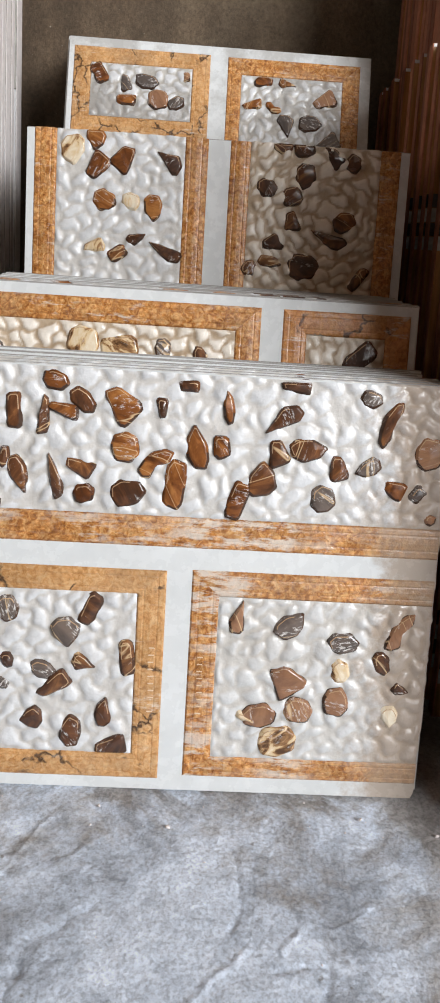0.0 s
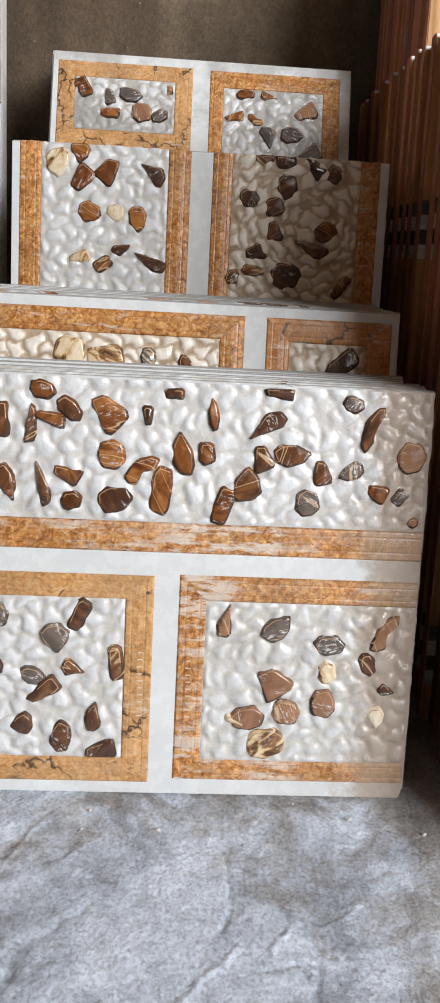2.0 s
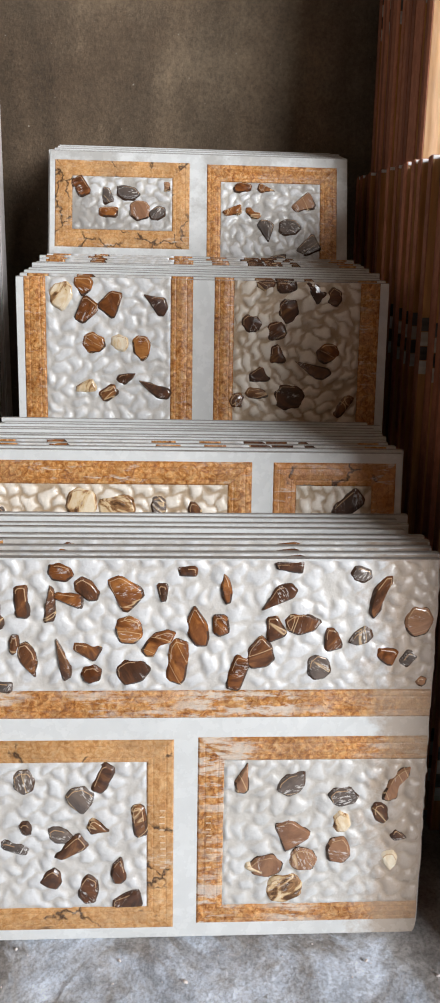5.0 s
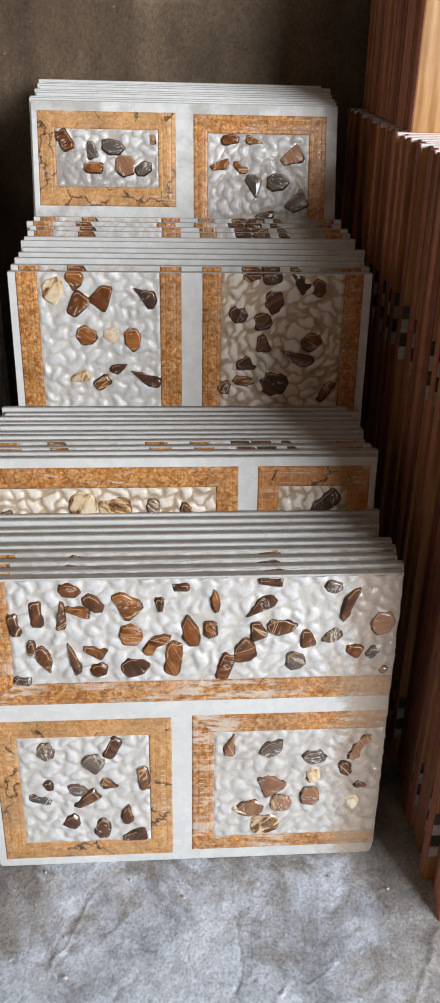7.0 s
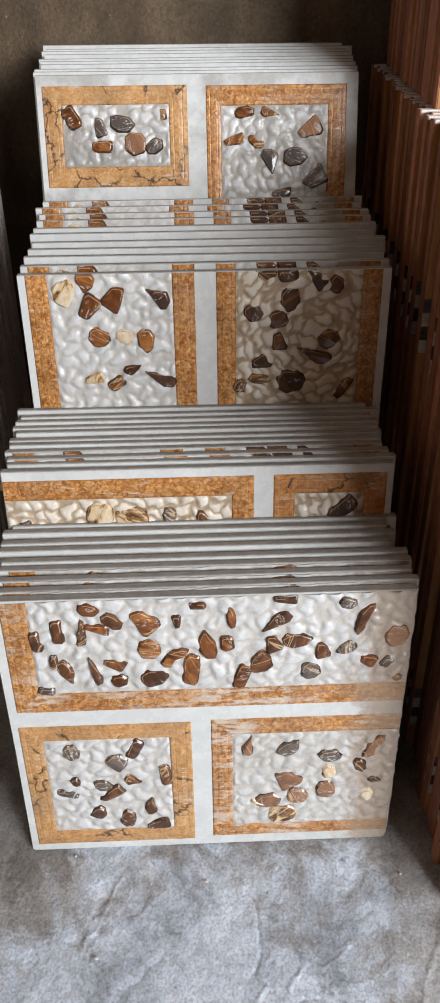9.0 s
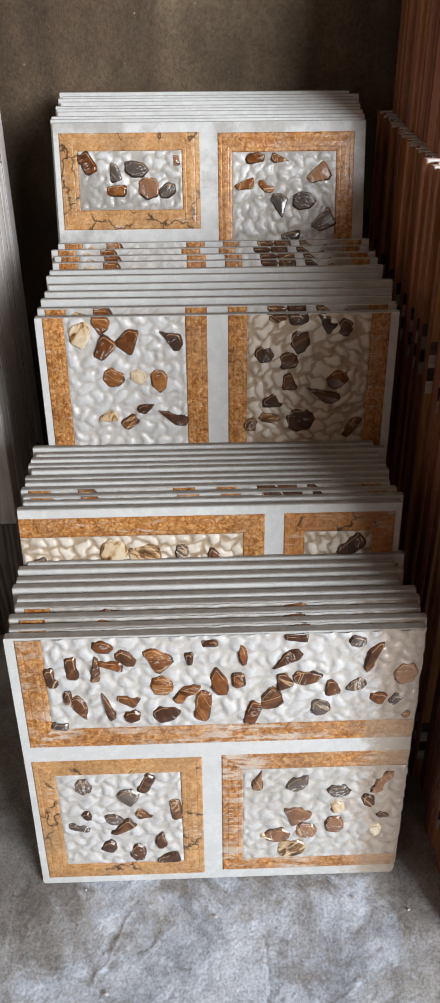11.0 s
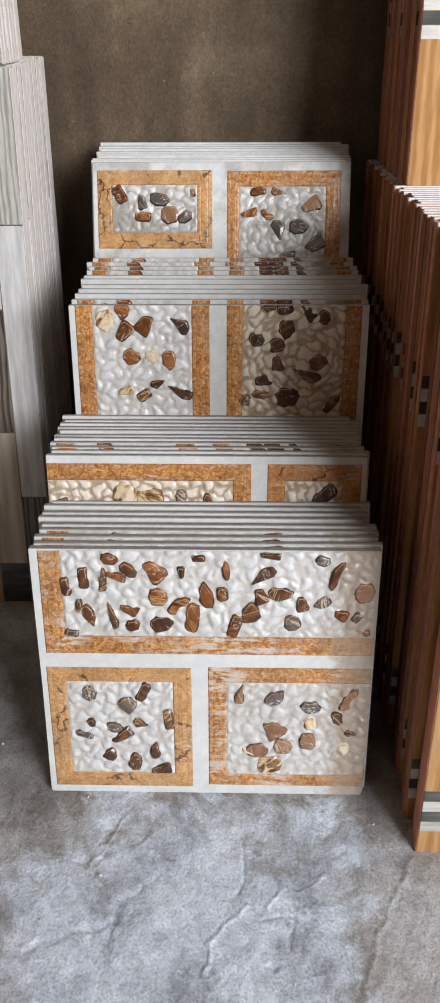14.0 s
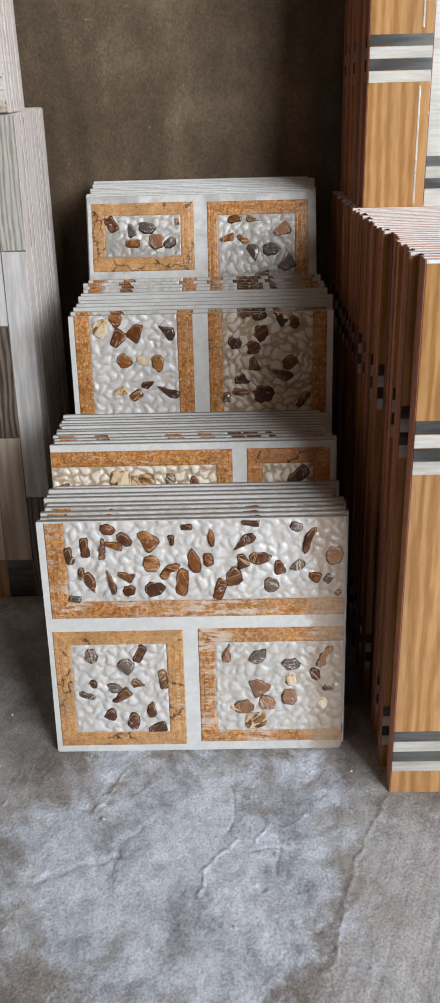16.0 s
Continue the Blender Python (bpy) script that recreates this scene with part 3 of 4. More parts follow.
# trowel ridges and cracks in the cement: way, width, rise (minus: a groove)
MARKS = [([(0.052, 0.68), (0.057, 0.64), (0.048, 0.596)], 0.0022, -0.0022), ([(0.06, 0.585), (0.03, 0.556), (0.014, 0.535), (0.008, 0.50)], 0.0028, 0.0026),
         ([(-0.062, 0.617), (-0.106, 0.583), (-0.112, 0.526)], 0.005, -0.0026), ([(-0.113, 0.71), (-0.13, 0.67), (-0.149, 0.635)], 0.0026, 0.0022),
         ([(-0.056, 0.692), (-0.097, 0.664)], 0.0026, 0.002), ([(-0.272, 0.765), (-0.281, 0.695), (-0.289, 0.648)], 0.003, 0.0026),
         ([(0.283, 0.655), (0.223, 0.552), (0.198, 0.486), (0.17, 0.40)], 0.0035, 0.0024), ([(0.076, 0.566), (0.098, 0.572), (0.117, 0.568), (0.111, 0.528)], 0.0028, -0.0026),
         ([(-0.108, 0.560), (-0.16, 0.545), (-0.212, 0.524)], 0.004, -0.0028), ([(0.103, 0.604), (0.085, 0.58)], 0.0028, 0.0024), ([(0.16, 0.625), (0.125, 0.60)], 0.0022, 0.0018),
         ([(0.088, 0.513), (0.092, 0.509)], 0.0045, -0.005), ([(0.02, 0.65), (0.05, 0.645)], 0.007, 0.002)]


def floor_sheet():
    """Hand-trowelled cement: low waves, lumps, ridges and grooves; flat where the stacks stand."""
    rng = np.random.default_rng(5)
    step = 0.0016
    xs = np.concatenate([[ROOM_X0, -1.2, -0.8], np.arange(-0.55, -0.40, 0.004), np.arange(-0.40, 0.40, step), np.arange(0.40, 0.56, 0.004), [0.8, 1.2, 2.2, 4.0, ROOM_X1]])
    ys = np.concatenate([[FRONT_Y, -1.6, -0.6], np.arange(0.20, 0.36, 0.004), np.arange(0.36, 0.78, step), [0.80, 0.95, 1.2, BACK_Y]])
    px, py = np.meshgrid(xs, ys)
    qx = px + 0.0016 * np.sin(py * 130) + 0.001 * np.sin(px * 210 + py * 90)
    qy = py + 0.0016 * np.sin(px * 140 + 1) + 0.001 * np.sin(px * 80 - py * 230)
    z = sum(a * smooth_noise(qx, qy, cell, rng) for cell, a in ((0.11, 0.0016), (0.045, 0.0007), (0.018, 0.00038), (0.0085, 0.00022), (0.0046, 0.0002), (0.0026, 0.00022)))
    for way, width, rise in MARKS:
        near = np.full(px.shape, 9.0)
        for (ax, ay), (bx, by) in zip(way, way[1:]):
            k = np.clip(((qx - ax) * (bx - ax) + (qy - ay) * (by - ay)) / ((bx - ax) ** 2 + (by - ay) ** 2), 0, 1)
            near = np.minimum(near, np.hypot(qx - ax - k * (bx - ax), qy - ay - k * (by - ay)))
        z += 0.65 * rise * np.exp(-(near / width) ** 2) * (0.75 + 0.25 * np.sin(px * 300 + py * 260))
    fine = np.clip(np.minimum(np.minimum(0.55 - np.abs(px), py - 0.22), 0.80 - py) / 0.06, 0, 1)
    z = z * fine - 0.0006
    z = np.where(py > 0.655, np.minimum(z, 0.0004) * np.where(np.abs(px) > 0.26, 0.5, 1.0), z)
    i = np.arange(px.size).reshape(px.shape)
    faces = np.stack([i[:-1, :-1], i[:-1, 1:], i[1:, 1:], i[1:, :-1]], -1).reshape(-1, 4)
    me = bpy.data.meshes.new("floor")
    me.from_pydata(np.stack([px, py, z], -1).reshape(-1, 3).tolist(), [], faces.tolist())
    me.polygons.foreach_set("use_smooth", [True] * len(me.polygons))
    return me


tagged(part("floor_slab", box_mesh(ROOM_X0, ROOM_X1, FRONT_Y, BACK_Y, -0.055, -0.012), SIDE), "cement slab under the floor screed", "floor", kind="structure")
tagged(part("floor", floor_sheet(), FLOOR), "rough grey cement floor with trowel marks and pale dust", "floor", kind="structure")
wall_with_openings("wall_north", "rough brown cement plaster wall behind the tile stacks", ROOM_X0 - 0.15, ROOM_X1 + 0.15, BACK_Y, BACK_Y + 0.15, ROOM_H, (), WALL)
wall_with_openings("wall_south", "plain cement wall with a wide open doorway", ROOM_X0 - 0.15, ROOM_X1 + 0.15, FRONT_Y - 0.15, FRONT_Y, ROOM_H, ((DOOR_X0, DOOR_X1, 0, DOOR_H),), SIDE)
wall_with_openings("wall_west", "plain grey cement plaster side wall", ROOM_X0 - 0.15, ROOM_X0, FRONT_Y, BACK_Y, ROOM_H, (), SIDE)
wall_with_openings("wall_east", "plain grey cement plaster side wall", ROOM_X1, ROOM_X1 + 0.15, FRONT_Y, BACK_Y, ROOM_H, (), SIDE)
tagged(part("ceiling", box_mesh(ROOM_X0 - 0.15, ROOM_X1 + 0.15, FRONT_Y - 0.15, BACK_Y + 0.15, ROOM_H, ROOM_H + 0.12), SIDE), "plain brown cement ceiling", "ceiling", kind="structure")

# low cement steps with sloping tops that carry the rear rows
for x0, x1, y0, y1, z1, rise in ((-0.20, 0.205, 0.884, 1.052, 0.0590, 0.0), (-0.19, 0.21, 1.076, 1.318, 0.2152, 0.0255), (-0.19, 0.21, 1.322, 1.62, 0.3862, 0.0596)):
    bm = box_mesh(x0, x1, y0, y1, 0, z1, 0.0)
    for v in bm.verts:
        if v.co.z > 0.01 and v.co.y > (y0 + y1) / 2:
            v.co.z += rise
    tagged(part("plinth", bm, SIDE), "low grey cement step under leaning tiles", "plinth", kind="structure")

# ---- the pebble tiles ----
W, H, T = 0.455, 0.389, 0.0105


def tile_body(x0, x1, seed, h=H):
    """A slab of fired clay, glazed on its front, with slightly chipped, rounded edges."""
    rng = random.Random(seed)
    bm = bmesh.new()
    add_box(bm, x0, x1, 0.0012, T, 0, h, 0.0012, 0)
    add_box(bm, x0 + 0.0003, x1 - 0.0003, 0.0, 0.0012, 0.0003, h - 0.0014, 0.0005, 1)
    for v in bm.verts:
        v.co.z += 0.0006 * math.sin(v.co.x * 60 + seed)
        v.co.x += rng.uniform(-0.0004, 0.0004)
    for f in bm.faces:
        f.material_index = 1 if f.calc_center_median().y < 0.0012 else 0
    return bm


def ragged_body(x0, x1, seed, h=H):
    """The front tile's slab: one side edge nibbled all along, its lower corner chipped off."""
    rng = random.Random(seed)
    rim = [(x0 + 0.003, 0.0), (x0, 0.0025), (x0 + 0.0012, h * 0.45), (x0, h - 0.001), (x0 + 0.001, h)]
    z = h
    while z > 0.016:
        rim.append((x1 - rng.uniform(0.0, 0.0019) - (0.003 if z < 0.04 and rng.random() < 0.5 else 0), z))
        z -= rng.uniform(0.004, 0.013)
    rim += [(x1 - 0.001, 0.012), (x1 - 0.0022, 0.005), (x1 - 0.0045, 0.0)]
    bm = bmesh.new()
    for y0, y1, mat, inset in ((0.0012, T, 0, 0.0), (0.0, 0.0012, 1, 0.0004)):
        sheets = [[bm.verts.new((x - inset if x > 0 else x + inset, y, zz)) for x, zz in rim] for y in (y0, y1)]
        faces = [bm.faces.new(sheets[0]), bm.faces.new(sheets[1][::-1])]
        n = len(rim)
        faces += [bm.faces.new((sheets[0][(k + 1) % n], sheets[0][k], sheets[1][k], sheets[1][(k + 1) % n])) for k in range(n)]
        for f in faces:
            f.material_index = mat
    bmesh.ops.recalc_face_normals(bm, faces=bm.faces)
    return bm


def up(rect):
    """A rectangle x0, top, x1, bottom, in mm with heights counted down from the tile's top edge, as x0, z0, x1, z1 in metres."""
    x0, top, x1, bottom = rect
    return x0 / 1000, H + bottom / 1000, x1 / 1000, H + top / 1000


# Each design: the tile's side edges; fields of pebbles; borders (outer, inner, sides, material).
DESIGNS = {
    "wide_panel": dict(edges=(-226, 229), fields=((-186, -1, 226.5, -127), (-191, -199, -44, -354), (30, -199, 226.5, -354)),
                       borders=(((-215, -2, 226.5, -155), (-186, -1, 226.5, -127), "lb", ORANGE),
                                ((-217, -177, -18, -378), (-191, -200, -44, -353), "tblr", GOLD),
                                ((5, -175, 226.5, -374), (31, -199, 226.5, -353), "tbl", ORANGE))),
    "corner_panel": dict(edges=(-228, 226), fields=((-227, -37, 37, -360), (111, -37, 193, -360)),
                         borders=(((-227, -12, 63, -375), (-227, -37, 37, -360), "tr", ORANGE),
                                  ((86, -12, 219, -375), (111, -37, 193, -360), "tlr", VEINED))),
    "twin_column": dict(edges=(-211, 239), fields=((-176, -1, -27, -260), (50, -1, 204, -260)),
                        borders=(((-202, -1, 0, -260), (-176, -1, -27, -260), "lr", ORANGE),
                                 ((26, -1, 228, -260), (50, -1, 204, -260), "lr", ORANGE))),
    "twin_frame": dict(edges=(-211, 236), fields=((-177, -38, -29, -117), (44, -41, 194, -190), (-200, -180, 225, -370)),
                       borders=(((-203, -14, -3, -144), (-177, -38, -29, -117), "tblr", GOLD),
                                ((23, -15, 220, -215), (44, -41, 194, -190), "tblr", ORANGE))),
}
# Stones on the fronts: place across and below the top edge, length, width in mm, turn in degrees, outline, tone.
WIDE_TOP_A = [(-122, -12, 23, 17, -4, "hex", "amber"), (-157, -40, 30, 13, -87, "slab", "brown"), (-131, -44, 33, 10, -95, "trap", "dark"), (-115, -37, 27, 13, -17, "trap", "amber"),
              (-97, -29, 26, 16, -42, "hex", "brown"), (-64, -29, 35, 26, -51, "trap", "amber"), (-29, -32, 17, 10, 92, "trap", "brown"), (-6, -11, 17, 9, -1, "slab", "brown"),
              (29, -27, 28, 10, 98, "kite", "amber"), (-61, -67, 27, 24, -83, "hex", "amber"), (-33, -79, 33, 17, 34, "bean", "amber"), (3, -64, 37, 19, 100, "kite", "amber"),
              (25, -63, 19, 14, -84, "slab", "amber"), (-165, -82, 10, 19, -7, "hex", "brown"), (-152, -96, 36, 16, -70, "kite", "brown"), (-121, -95, 38, 14, 106, "shard", "dark"),
              (-99, -87, 25, 15, -21, "trap", "brown"), (-95, -111, 18, 18, 8, "hex", "amber"), (-181, -53, 25, 12, -80, "slab", "dark")]
WIDE_TOP_B = [(-56, -107, 31, 24, 13, "hex", "brown"), (-15, -98, 41, 19, 84, "slab", "amber"), (87, -7, 26, 11, -3, "trap", "brown"), (76, -37, 37, 18, -143, "shard", "brown"),
              (154, -13, 20, 15, -9, "hex", "grey"), (173, -33, 43, 14, 66, "bean", "brown"), (75, -65, 24, 18, -77, "trap", "brown"), (102, -61, 33, 22, 6, "kite", "brown"),
              (62, -89, 33, 26, 89, "kite", "brown"), (41, -109, 35, 17, 70, "slab", "amber"), (129, -76, 23, 18, -80, "trap", "brown"), (155, -75, 24, 15, -155, "kite", "grey"),
              (118, -104, 26, 21, 85, "hex", "grey"), (180, -92, 20, 17, -18, "trap", "amber"), (210, -60, 28, 29, -9, "hex", "rust"), (202, -96, 15, 11, 54, "slab", "grey"),
              (216, -118, 11, 11, 24, "kite", "rust"), (-177, -122, 18, 11, -8, "slab", "grey")]
WIDE_LEFT = [(-159, -218, 24, 20, -84, "hex", "grey"), (-85, -216, 30, 15, 68, "slab", "dark"), (-107, -238, 28, 27, -77, "kite", "grey"), (-90, -267, 21, 17, -19, "shard", "dark"),
             (-51, -260, 32, 13, -84, "slab", "dark"), (-159, -267, 12, 15, 22, "hex", "dark"), (-126, -275, 24, 17, -10, "kite", "grey"), (-118, -290, 34, 17, 38, "trap", "dark"),
             (-137, -322, 22, 21, -165, "kite", "dark"), (-71, -313, 30, 15, 85, "kite", "brown"), (-100, -333, 29, 20, 86, "hex", "brown"), (-64, -346, 28, 18, 12, "trap", "dark"),
             (-171, -287, 26, 10, -18, "slab", "grey")]
WIDE_RIGHT = [(49, -217, 30, 15, 79, "shard", "rust"), (98, -222, 31, 23, 48, "kite", "grey"), (148, -238, 29, 20, 2, "hex", "grey"), (199, -224, 40, 17, 58, "bean", "rust"),
              (185, -255, 23, 15, -67, "hex", "dark"), (146, -264, 17, 21, 2, "hex", "cream"), (96, -275, 32, 30, -56, "trap", "rust"), (74, -311, 31, 22, 9, "hex", "rust"),
              (63, -314, 21, 8, -23, "slab", "cream"), (110, -305, 26, 24, -8, "hex", "rust"), (144, -295, 28, 24, -88, "hex", "rust"), (204, -280, 17, 14, -19, "shard", "dark"),
              (196, -307, 22, 16, -82, "kite", "cream"), (92, -336, 37, 29, 14, "hex", "cream")]
CORNER = [(-118, -56, 35, 31, -5, "hex", "cream"), (-81, -62, 37, 22, 12, "slab", "cream"), (-37, -60, 21, 16, -90, "hex", "grey"), (3, -65, 16, 20, 18, "kite", "dark"),
          (-207, -69, 17, 13, 8, "trap", "grey"), (-142, -72, 11, 8, 18, "kite", "grey"), (168, -57, 34, 19, 38, "slab", "dark")]
COLUMN_LEFT = [(-158, -23, 35, 29, -89, "kite", "cream"), (-131, -10, 24, 24, -95, "kite", "amber"), (-129, -41, 31, 23, 56, "trap", "amber"), (-98, -30, 31, 27, -120, "trap", "amber"),
               (-46, -28, 33, 21, 145, "shard", "dark"), (-118, -77, 27, 24, -4, "hex", "amber"), (-88, -77, 22, 19, -4, "hex", "cream"), (-61, -82, 31, 22, -82, "hex", "amber"),
               (-79, -118, 24, 14, 25, "shard", "brown"), (-130, -130, 26, 16, 14, "trap", "cream"), (-102, -137, 22, 15, 37, "slab", "brown"), (-47, -131, 42, 18, 152, "shard", "dark")]
COLUMN_RIGHT = [(87, -5, 15, 25, -97, "kite", "dark"), (113, -5, 23, 19, 11, "slab", "dark"), (148, -11, 27, 17, -51, "trap", "dark"), (172, -18, 23, 18, 84, "hex", "dark"),
                (116, -35, 30, 23, 89, "hex", "dark"), (73, -51, 27, 22, -5, "kite", "dark"), (102, -59, 22, 20, 12, "slab", "dark"), (103, -87, 23, 18, -78, "trap", "dark"),
                (167, -85, 28, 23, 20, "hex", "brown"), (81, -113, 23, 20, 17, "trap", "dark"), (81, -135, 29, 15, -11, "kite", "dark"), (146, -105, 48, 19, 155, "shard", "dark"),
                (120, -140, 38, 31, 0, "hex", "dark"), (55, -144, 19, 17, 76, "hex", "dark"), (188, -149, 29, 12, 55, "slab", "dark")]
TWIN_LEFT = [(-165, -54, 29, 19, -55, "slab", "amber"), (-125, -66, 26, 19, -81, "trap", "grey"), (-94, -63, 35, 22, -16, "hex", "grey"), (-124, -91, 27, 16, 0, "slab", "amber"),
             (-76, -88, 29, 31, -87, "hex", "rust"), (-51, -92, 26, 19, 24, "hex", "grey"), (-37, -51, 14, 10, -85, "slab", "rust")]
TWIN_RIGHT = [(77, -50, 27, 15, 9, "hex", "amber"), (112, -51, 26, 14, -14, "shard", "brown"), (62, -85, 29, 16, 15, "trap", "amber"), (93, -88, 24, 14, -24, "bean", "amber"),
              (114, -114, 33, 26, -80, "shard", "grey"), (148, -107, 33, 26, 7, "hex", "grey"), (169, -72, 33, 25, 30, "trap", "rust"), (177, -137, 33, 28, 36, "trap", "grey"),
              (130, -156, 26, 12, 11, "slab", "grey")]
STONES = {"wide_panel": WIDE_TOP_A + WIDE_TOP_B + WIDE_LEFT + WIDE_RIGHT, "corner_panel": CORNER,
          "twin_column": COLUMN_LEFT + COLUMN_RIGHT, "twin_frame": TWIN_LEFT + TWIN_RIGHT}
TONES = {"amber": AMBER, "brown": BROWN, "dark": DARK, "grey": GREYED, "rust": RUST, "cream": CREAM}
LABELS = {"wide_panel": "glossy ceramic wall tile, white pebbles with brown stones, three orange-framed panels",
          "corner_panel": "glossy ceramic wall tile with orange corner border and cream-brown stones",
          "twin_column": "glossy ceramic wall tile, two pebble columns between orange vertical bands",
          "twin_frame": "dusty ceramic wall tile with two orange-framed pebble panels"}


def front_tile(design, seed):
    d = DESIGNS[design]
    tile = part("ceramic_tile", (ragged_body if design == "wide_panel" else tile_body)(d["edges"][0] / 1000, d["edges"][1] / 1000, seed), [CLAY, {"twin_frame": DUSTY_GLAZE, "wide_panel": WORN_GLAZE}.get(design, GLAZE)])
    tagged(tile, LABELS[design], "tile", "leaning tiles")
    fields = []
    for k, rect in enumerate(d["fields"]):
        x0, z0, x1, z1 = up(rect)
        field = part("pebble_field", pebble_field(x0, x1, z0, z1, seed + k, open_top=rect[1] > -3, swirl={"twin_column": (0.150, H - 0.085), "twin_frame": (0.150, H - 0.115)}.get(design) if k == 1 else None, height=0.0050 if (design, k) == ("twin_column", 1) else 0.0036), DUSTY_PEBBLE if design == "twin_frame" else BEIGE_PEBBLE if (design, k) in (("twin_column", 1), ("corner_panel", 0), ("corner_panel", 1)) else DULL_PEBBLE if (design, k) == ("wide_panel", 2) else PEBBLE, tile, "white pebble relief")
        fields.append((x0 - 0.012, z0 - 0.012, x1 + 0.012, z1 + 0.012, field))
    for outer, inner, sides, mat in d["borders"]:
        for bm in border_strips(up(outer), up(inner), sides):
            part("border_strip", bm, WORN_ORANGE if mat is ORANGE and design == "wide_panel" else mat, tile, "golden veined border" if mat is GOLD else "orange veined border" if mat is VEINED else "orange mottled border")
    if design == "wide_panel":
        mark = bpy.data.meshes.new("scuff")
        bm = box_mesh(-0.0026, 0.0026, -0.0004, 0, -0.0006, 0.0006, 0.0002)
        bm.to_mesh(mark)
        bm.free()
        for x in (-0.0285, 0.0165):
            for k in range(10):
                m = part("scuff", mark, SCUFF, tile, "pale rub mark")
                m.location = (x + 0.0006 * math.sin(7 * k), -0.0019, 0.078 + 0.0068 * k)
    rng = random.Random(seed)
    for x, z, length, width, lean, kind, tone in STONES[design]:
        bm = stone_mesh(length * 0.00106, width * 0.00106, lean, kind, rng, -0.0006 - z / 1000)
        px, pz = x / 1000, H + z / 1000
        bed = next((f for x0, z0, x1, z1, f in fields if x0 < px < x1 and z0 < pz < z1), tile)
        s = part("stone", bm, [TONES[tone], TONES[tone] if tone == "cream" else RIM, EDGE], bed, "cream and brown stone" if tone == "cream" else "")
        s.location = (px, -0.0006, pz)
    return tile


def rear_tile(design, seed):
    """A tile that stands behind others: the same make, its print in one relief."""
    d = DESIGNS[design]
    x0, x1 = d["edges"][0] / 1000, d["edges"][1] / 1000
    tile = part("ceramic_tile", tile_body(x0, x1, seed), [CLAY, GLAZE])
    tagged(tile, "glossy ceramic wall tile leaning in a close row, top edge showing", "tile", "leaning tiles")
    for k, rect in enumerate(d["fields"]):
        a0, b0, a1, b1 = up(rect)
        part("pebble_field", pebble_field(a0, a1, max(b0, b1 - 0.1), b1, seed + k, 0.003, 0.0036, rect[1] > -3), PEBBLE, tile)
    for outer, inner, sides, mat in d["borders"][:3]:
        for bm in border_strips(up(outer), up(inner), sides):
            part("border_strip", bm, mat, tile)
    rng = random.Random(seed)
    for x, z, length, width, lean, kind, tone in STONES[design]:
        if z > -48:
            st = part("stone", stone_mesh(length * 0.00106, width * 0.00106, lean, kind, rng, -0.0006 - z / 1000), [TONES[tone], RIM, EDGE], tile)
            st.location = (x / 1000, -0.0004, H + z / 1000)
    return tile


def row(first, others, base, lean, base_step, lean_end, slope=0.0, edge=-226, seed=0):
    """A row of tiles: a front one and those behind it, each a step further back and leaning a little more."""
    rng = random.Random(seed)
    y, z = base
    n = len(others)
    first.matrix_world = pose(0, y, z, -lean, 0, 0)
    for k, design in enumerate(others, 1):
        tilt = lean + (lean_end - lean) * k / n
        dy = base_step * k + rng.uniform(-0.0012, 0.0012)
        x = (edge - DESIGNS[design]["edges"][0]) / 1000 + rng.uniform(-0.005, 0.005)
        copy_thing(rear[design], pose(x, y + dy, z + slope * dy, -tilt, 0, rng.uniform(-0.25, 0.25)))


wide, corner, column, twin = (front_tile(n, s) for n, s in (("wide_panel", 11), ("corner_panel", 23), ("twin_column", 37), ("twin_frame", 51)))
rear = {n: rear_tile(n, s) for n, s in (("wide_panel", 12), ("corner_panel", 24), ("twin_column", 38), ("twin_frame", 52))}
WIDE, CORN, COLM, TWIN = "wide_panel", "corner_panel", "twin_column", "twin_frame"
row(wide, [WIDE, WIDE, WIDE, CORN, TWIN, CORN, TWIN, CORN], (0.752, 0.0), 11.3, 0.0122, 15.6, 0.0, -226, 1)
row(corner, [CORN, COLM, COLM, TWIN, CORN, TWIN, CORN, TWIN, CORN, TWIN], (0.8835, 0.0595), 14.0, 0.0120, 15.6, 0.0, -228, 2)
row(column, [COLM, TWIN, TWIN, CORN, TWIN, CORN, COLM, COLM, COLM, COLM], (1.0735, 0.2155), 12.0, 0.0187, 17.5, 0.107, -211, 3)
row(twin, [TWIN, CORN, TWIN, TWIN, CORN, TWIN, TWIN, CORN, TWIN], (1.3185, 0.3865), 22.0, 0.0124, 25.0, 0.2, -211, 4)
for src in rear.values():
    for o in (*src.children_recursive, src):
        bpy.data.objects.remove(o)


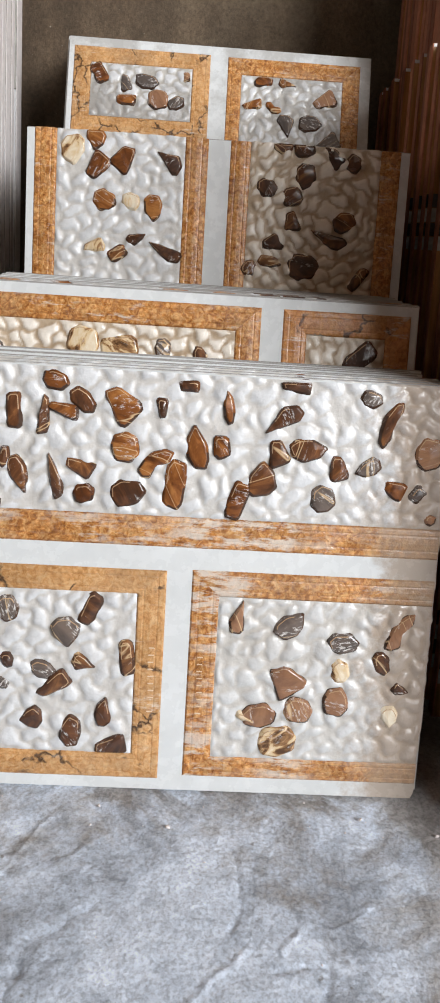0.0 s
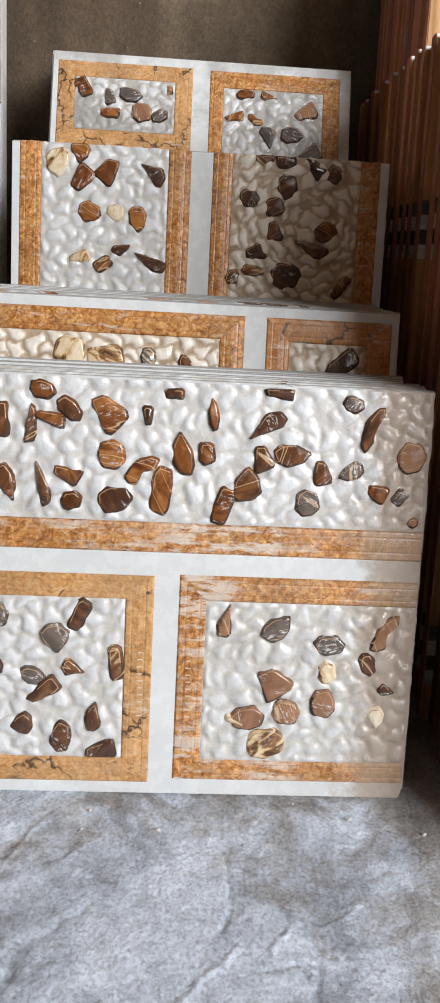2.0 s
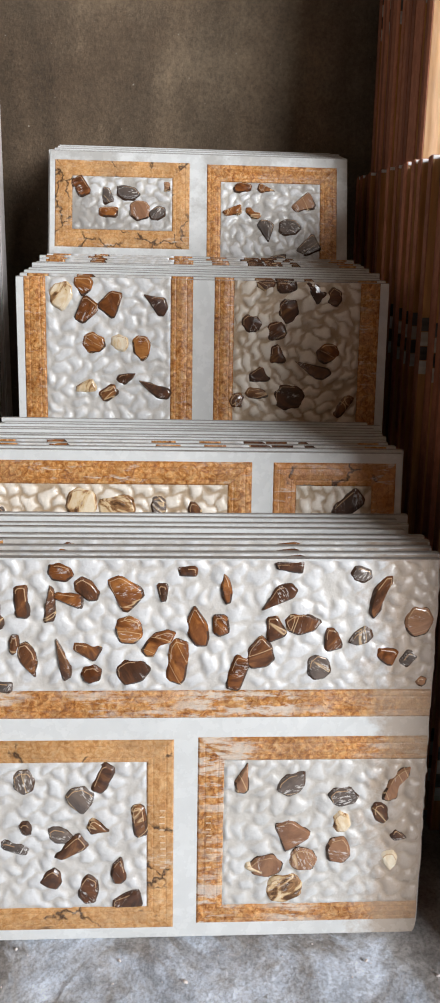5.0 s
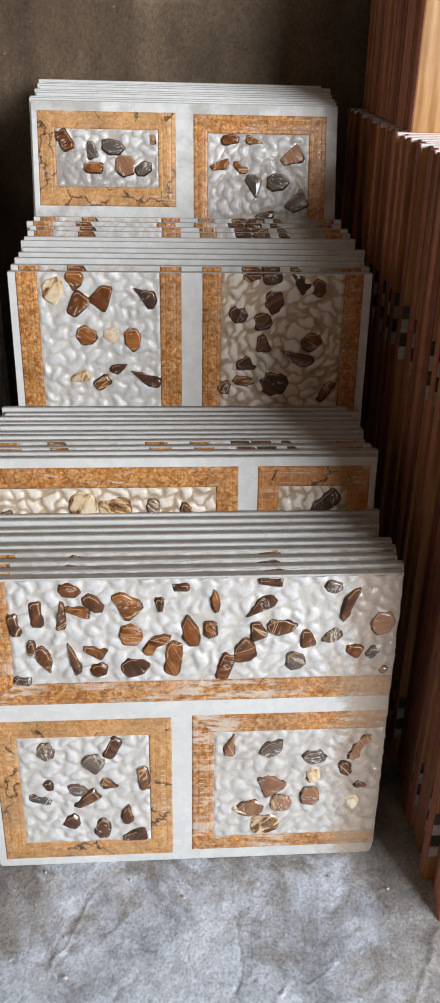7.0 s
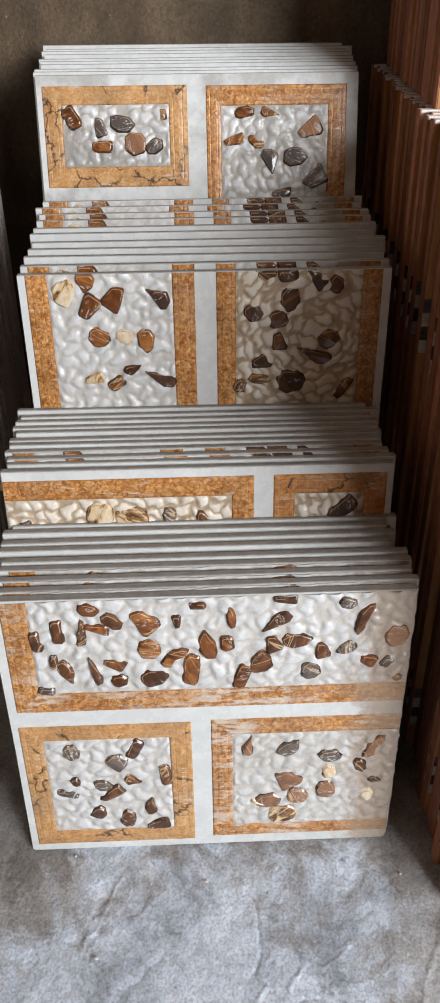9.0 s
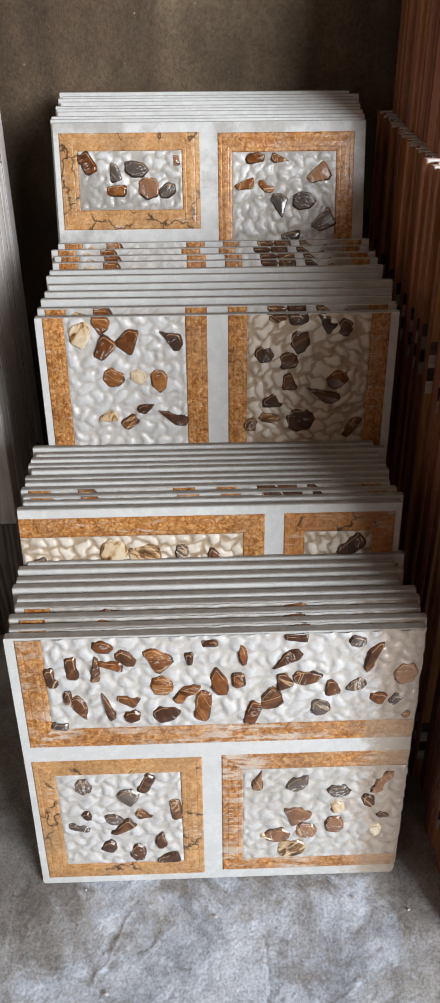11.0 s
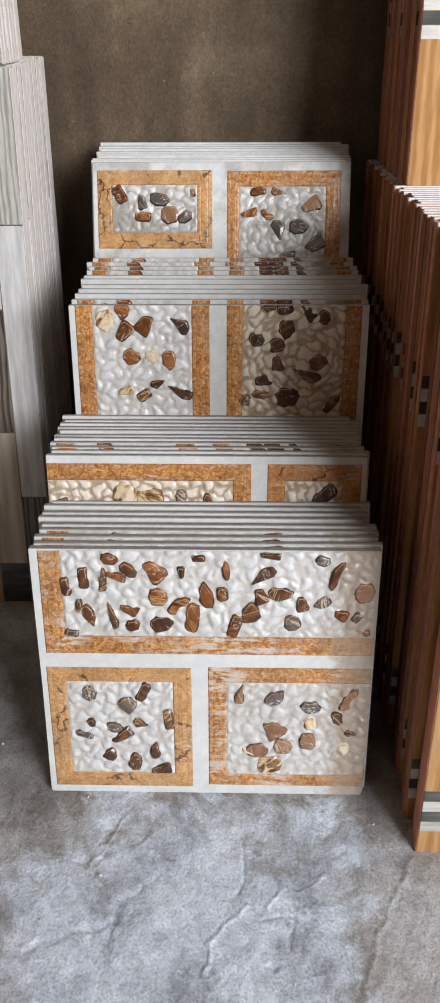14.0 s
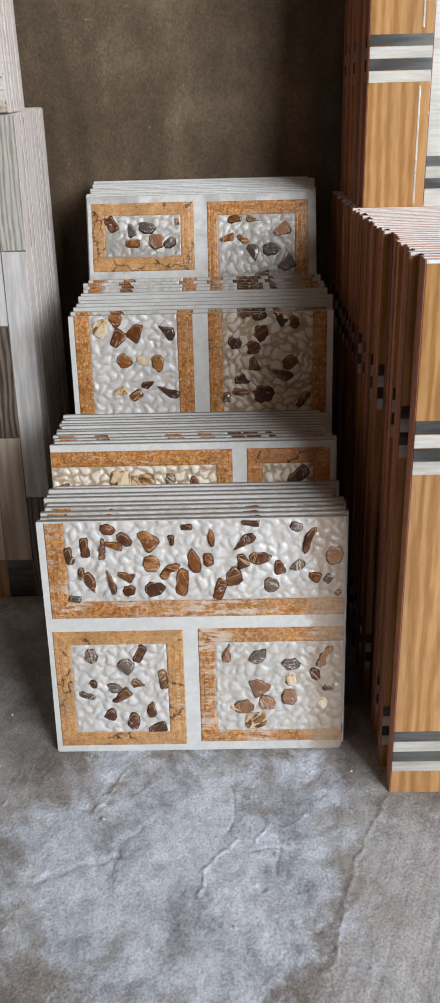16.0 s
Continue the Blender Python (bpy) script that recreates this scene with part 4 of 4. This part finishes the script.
# ---- the wood-print tiles ----
def wood_tile(w, h, bands, columns, seed):
    """A red-clay tile printed as oak planks, crossed by charcoal and ivory bands (heights of their lower edges)."""
    bm = add_box(bmesh.new(), 0, w, 0.001, 0.0156, 0, h, 0.0008)
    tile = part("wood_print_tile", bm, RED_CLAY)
    x = 0.0015
    for k, width in enumerate(columns):
        x1 = min(x + width, w - 0.0015)
        mat = OAK if k % 2 == 0 else IVORY
        part("top_rim", box_mesh(x, x1 - 0.0012, -0.0002, 0.0012, h - 0.0052, h - 0.0008, 0.0005), CHIPPED, tile, "chipped white glaze rim")
        part("plank", box_mesh(x, x1 - 0.0012, 0.0, 0.0012, 0.0012, h - 0.0054, 0.0004), mat, tile, "tan oak plank print" if mat is OAK else "ivory plank print")
        if k == 0 and len(columns) > 1:
            # ivory bars stand in for a bright streak mirrored in the glaze
            for z0, z1 in ((0.006, bands[0][0] - 0.006), (bands[0][0] + 0.078, h - 0.02)):
                part("pale_line", box_mesh(0.0860, 0.0890, -0.0006, 0.0006, z0, z1, 0.0005), IVORY, tile, "thin pale line standing in for a reflection on the glaze")
        for z in bands[k % len(bands)]:
            for j in range(4):
                part("band", box_mesh(x, x1 - 0.0012, -0.0006, 0.0005, z + 0.0176 * j, z + 0.0176 * j + 0.0168), (IVORY, CHAR)[j % 2], tile,
                     ("ivory band", "charcoal band")[j % 2])
        x = x1
    return tagged(tile, "glossy tan wood-print tile with charcoal and ivory bands", "tile", "wood-print tiles")


def stack_of(src, n, first, step, lean, lean_end, seed, shift=0.007, drop=0.0, shorter=0.0):
    rng = random.Random(seed)
    for k in range(1, n):
        x, y, z = first
        copy_thing(src, pose(x + rng.uniform(-shift, shift), y + step * k + rng.uniform(-0.0008, 0.0008), z + drop * k,
                             -(lean + (lean_end - lean) * k / n), 0, rng.uniform(-0.35, 0.35)) @ Matrix.Diagonal((1, 1, 1 - shorter * k, 1)))
    src.matrix_world = pose(*first, -lean, 0, 0)


LOWER_H = 0.762
low = wood_tile(0.30, LOWER_H, [(0.041, 0.502)], (0.30,), 1)
stack_of(low, 48, (0.287, 0.661, 0), 0.0171, 7.6, 12.0, 5, 0.0065, 0.0, 0.00052)
high = wood_tile(0.30, LOWER_H, [(0.195,), (0.012, 0.45)], (0.104, 0.10, 0.096), 2)
stack_of(high, 17, (0.2998, 1.289, 0.7372), 0.0171, 8.0, 10.0, 6, 0.003, -0.00022)


# ---- the grey plank-print tiles ----
def plank_tile(seed):
    h, w = 0.914, 0.30
    tile = part("plank_print_tile", box_mesh(-w, 0, 0.001, 0.019, 0, h, 0.0015), PALE_CLAY)
    rows = (((0.0, 0.217, WALNUT), (0.217, 0.688, PALE_WOOD), (0.688, h, ASH)),
            ((0.0, 0.082, CHAR), (0.082, 0.340, BEIGE), (0.340, 0.554, WALNUT), (0.554, 0.815, PALE_WOOD), (0.815, h, WALNUT)),
            ((0.0, 0.082, OAK), (0.082, 0.300, BEIGE), (0.300, 0.600, PALE_WOOD), (0.600, h, ASH)),
            ((0.0, 0.350, ASH), (0.350, 0.620, BEIGE), (0.620, h, WALNUT)),
            ((0.0, 0.200, BEIGE), (0.200, 0.560, PALE_WOOD), (0.560, h, BEIGE)))
    part("joint", box_mesh(-w + 0.001, -0.001, 0.0004, 0.0016, 0.001, h - 0.001), WALNUT, tile, "dark printed joints between the planks")
    x = -0.0015
    for r, width in zip(rows, (0.047, 0.054, 0.066, 0.066, 0.062)):
        for z0, z1, mat in r:
            part("plank", box_mesh(x - width + 0.0018, x, -0.0004, 0.0012, z0 + 0.001, z1 - 0.001, 0.0004), mat, tile)
        x -= width
    return tagged(tile, "tall tile printed as grey, beige and brown wooden planks", "tile", "plank-print tiles")


plank = plank_tile(1)
stack_of(plank, 12, (-0.305, 1.181, 0), 0.0235, 11.0, 9.0, 8, 0.003)


def rock_tile():
    w, h = 0.30, 0.60
    tile = part("rock_print_tile", box_mesh(-w, 0, 0.001, 0.0165, 0, h, 0.002), PALE_CLAY)
    part("rock_face", box_mesh(-w + 0.001, -0.001, -0.0015, 0.0012, 0.001, h - 0.001, 0.0006), ROCK, tile, "rough white and brown rock print")
    return tagged(tile, "rough white rock-print tile with brown patches, standing on tile edges", "tile", "rock-print tiles")


rock = rock_tile()
stack_of(rock, 7, (-0.315, 1.361, 0.90), 0.0195, 6.5, 5.0, 9, 0.002)


# ---- small things on the floor ----
def grit():
    rng = random.Random(77)
    bm = bmesh.new()
    for _ in range(150):
        x, y = rng.uniform(-0.6, 0.6), rng.uniform(0.15, 1.0)
        r = rng.choice((0.0006, 0.0007, 0.0008, 0.001, 0.0018)) * rng.uniform(0.7, 1.2)
        if 0.735 < y and -0.24 < x < 0.24:
            y = rng.uniform(0.70, 0.742)
        bmesh.ops.create_icosphere(bm, subdivisions=1, radius=r, matrix=Matrix.LocRotScale(
            (x, y, r * 0.45), Euler((rng.random() * 6, rng.random() * 6, 0)), (rng.uniform(0.7, 1.5), 1, 0.7)))
    return bm


tagged(part("grit", grit(), PALE_CLAY), "loose pale grit and chips on the cement floor", "grit", kind="stuff")
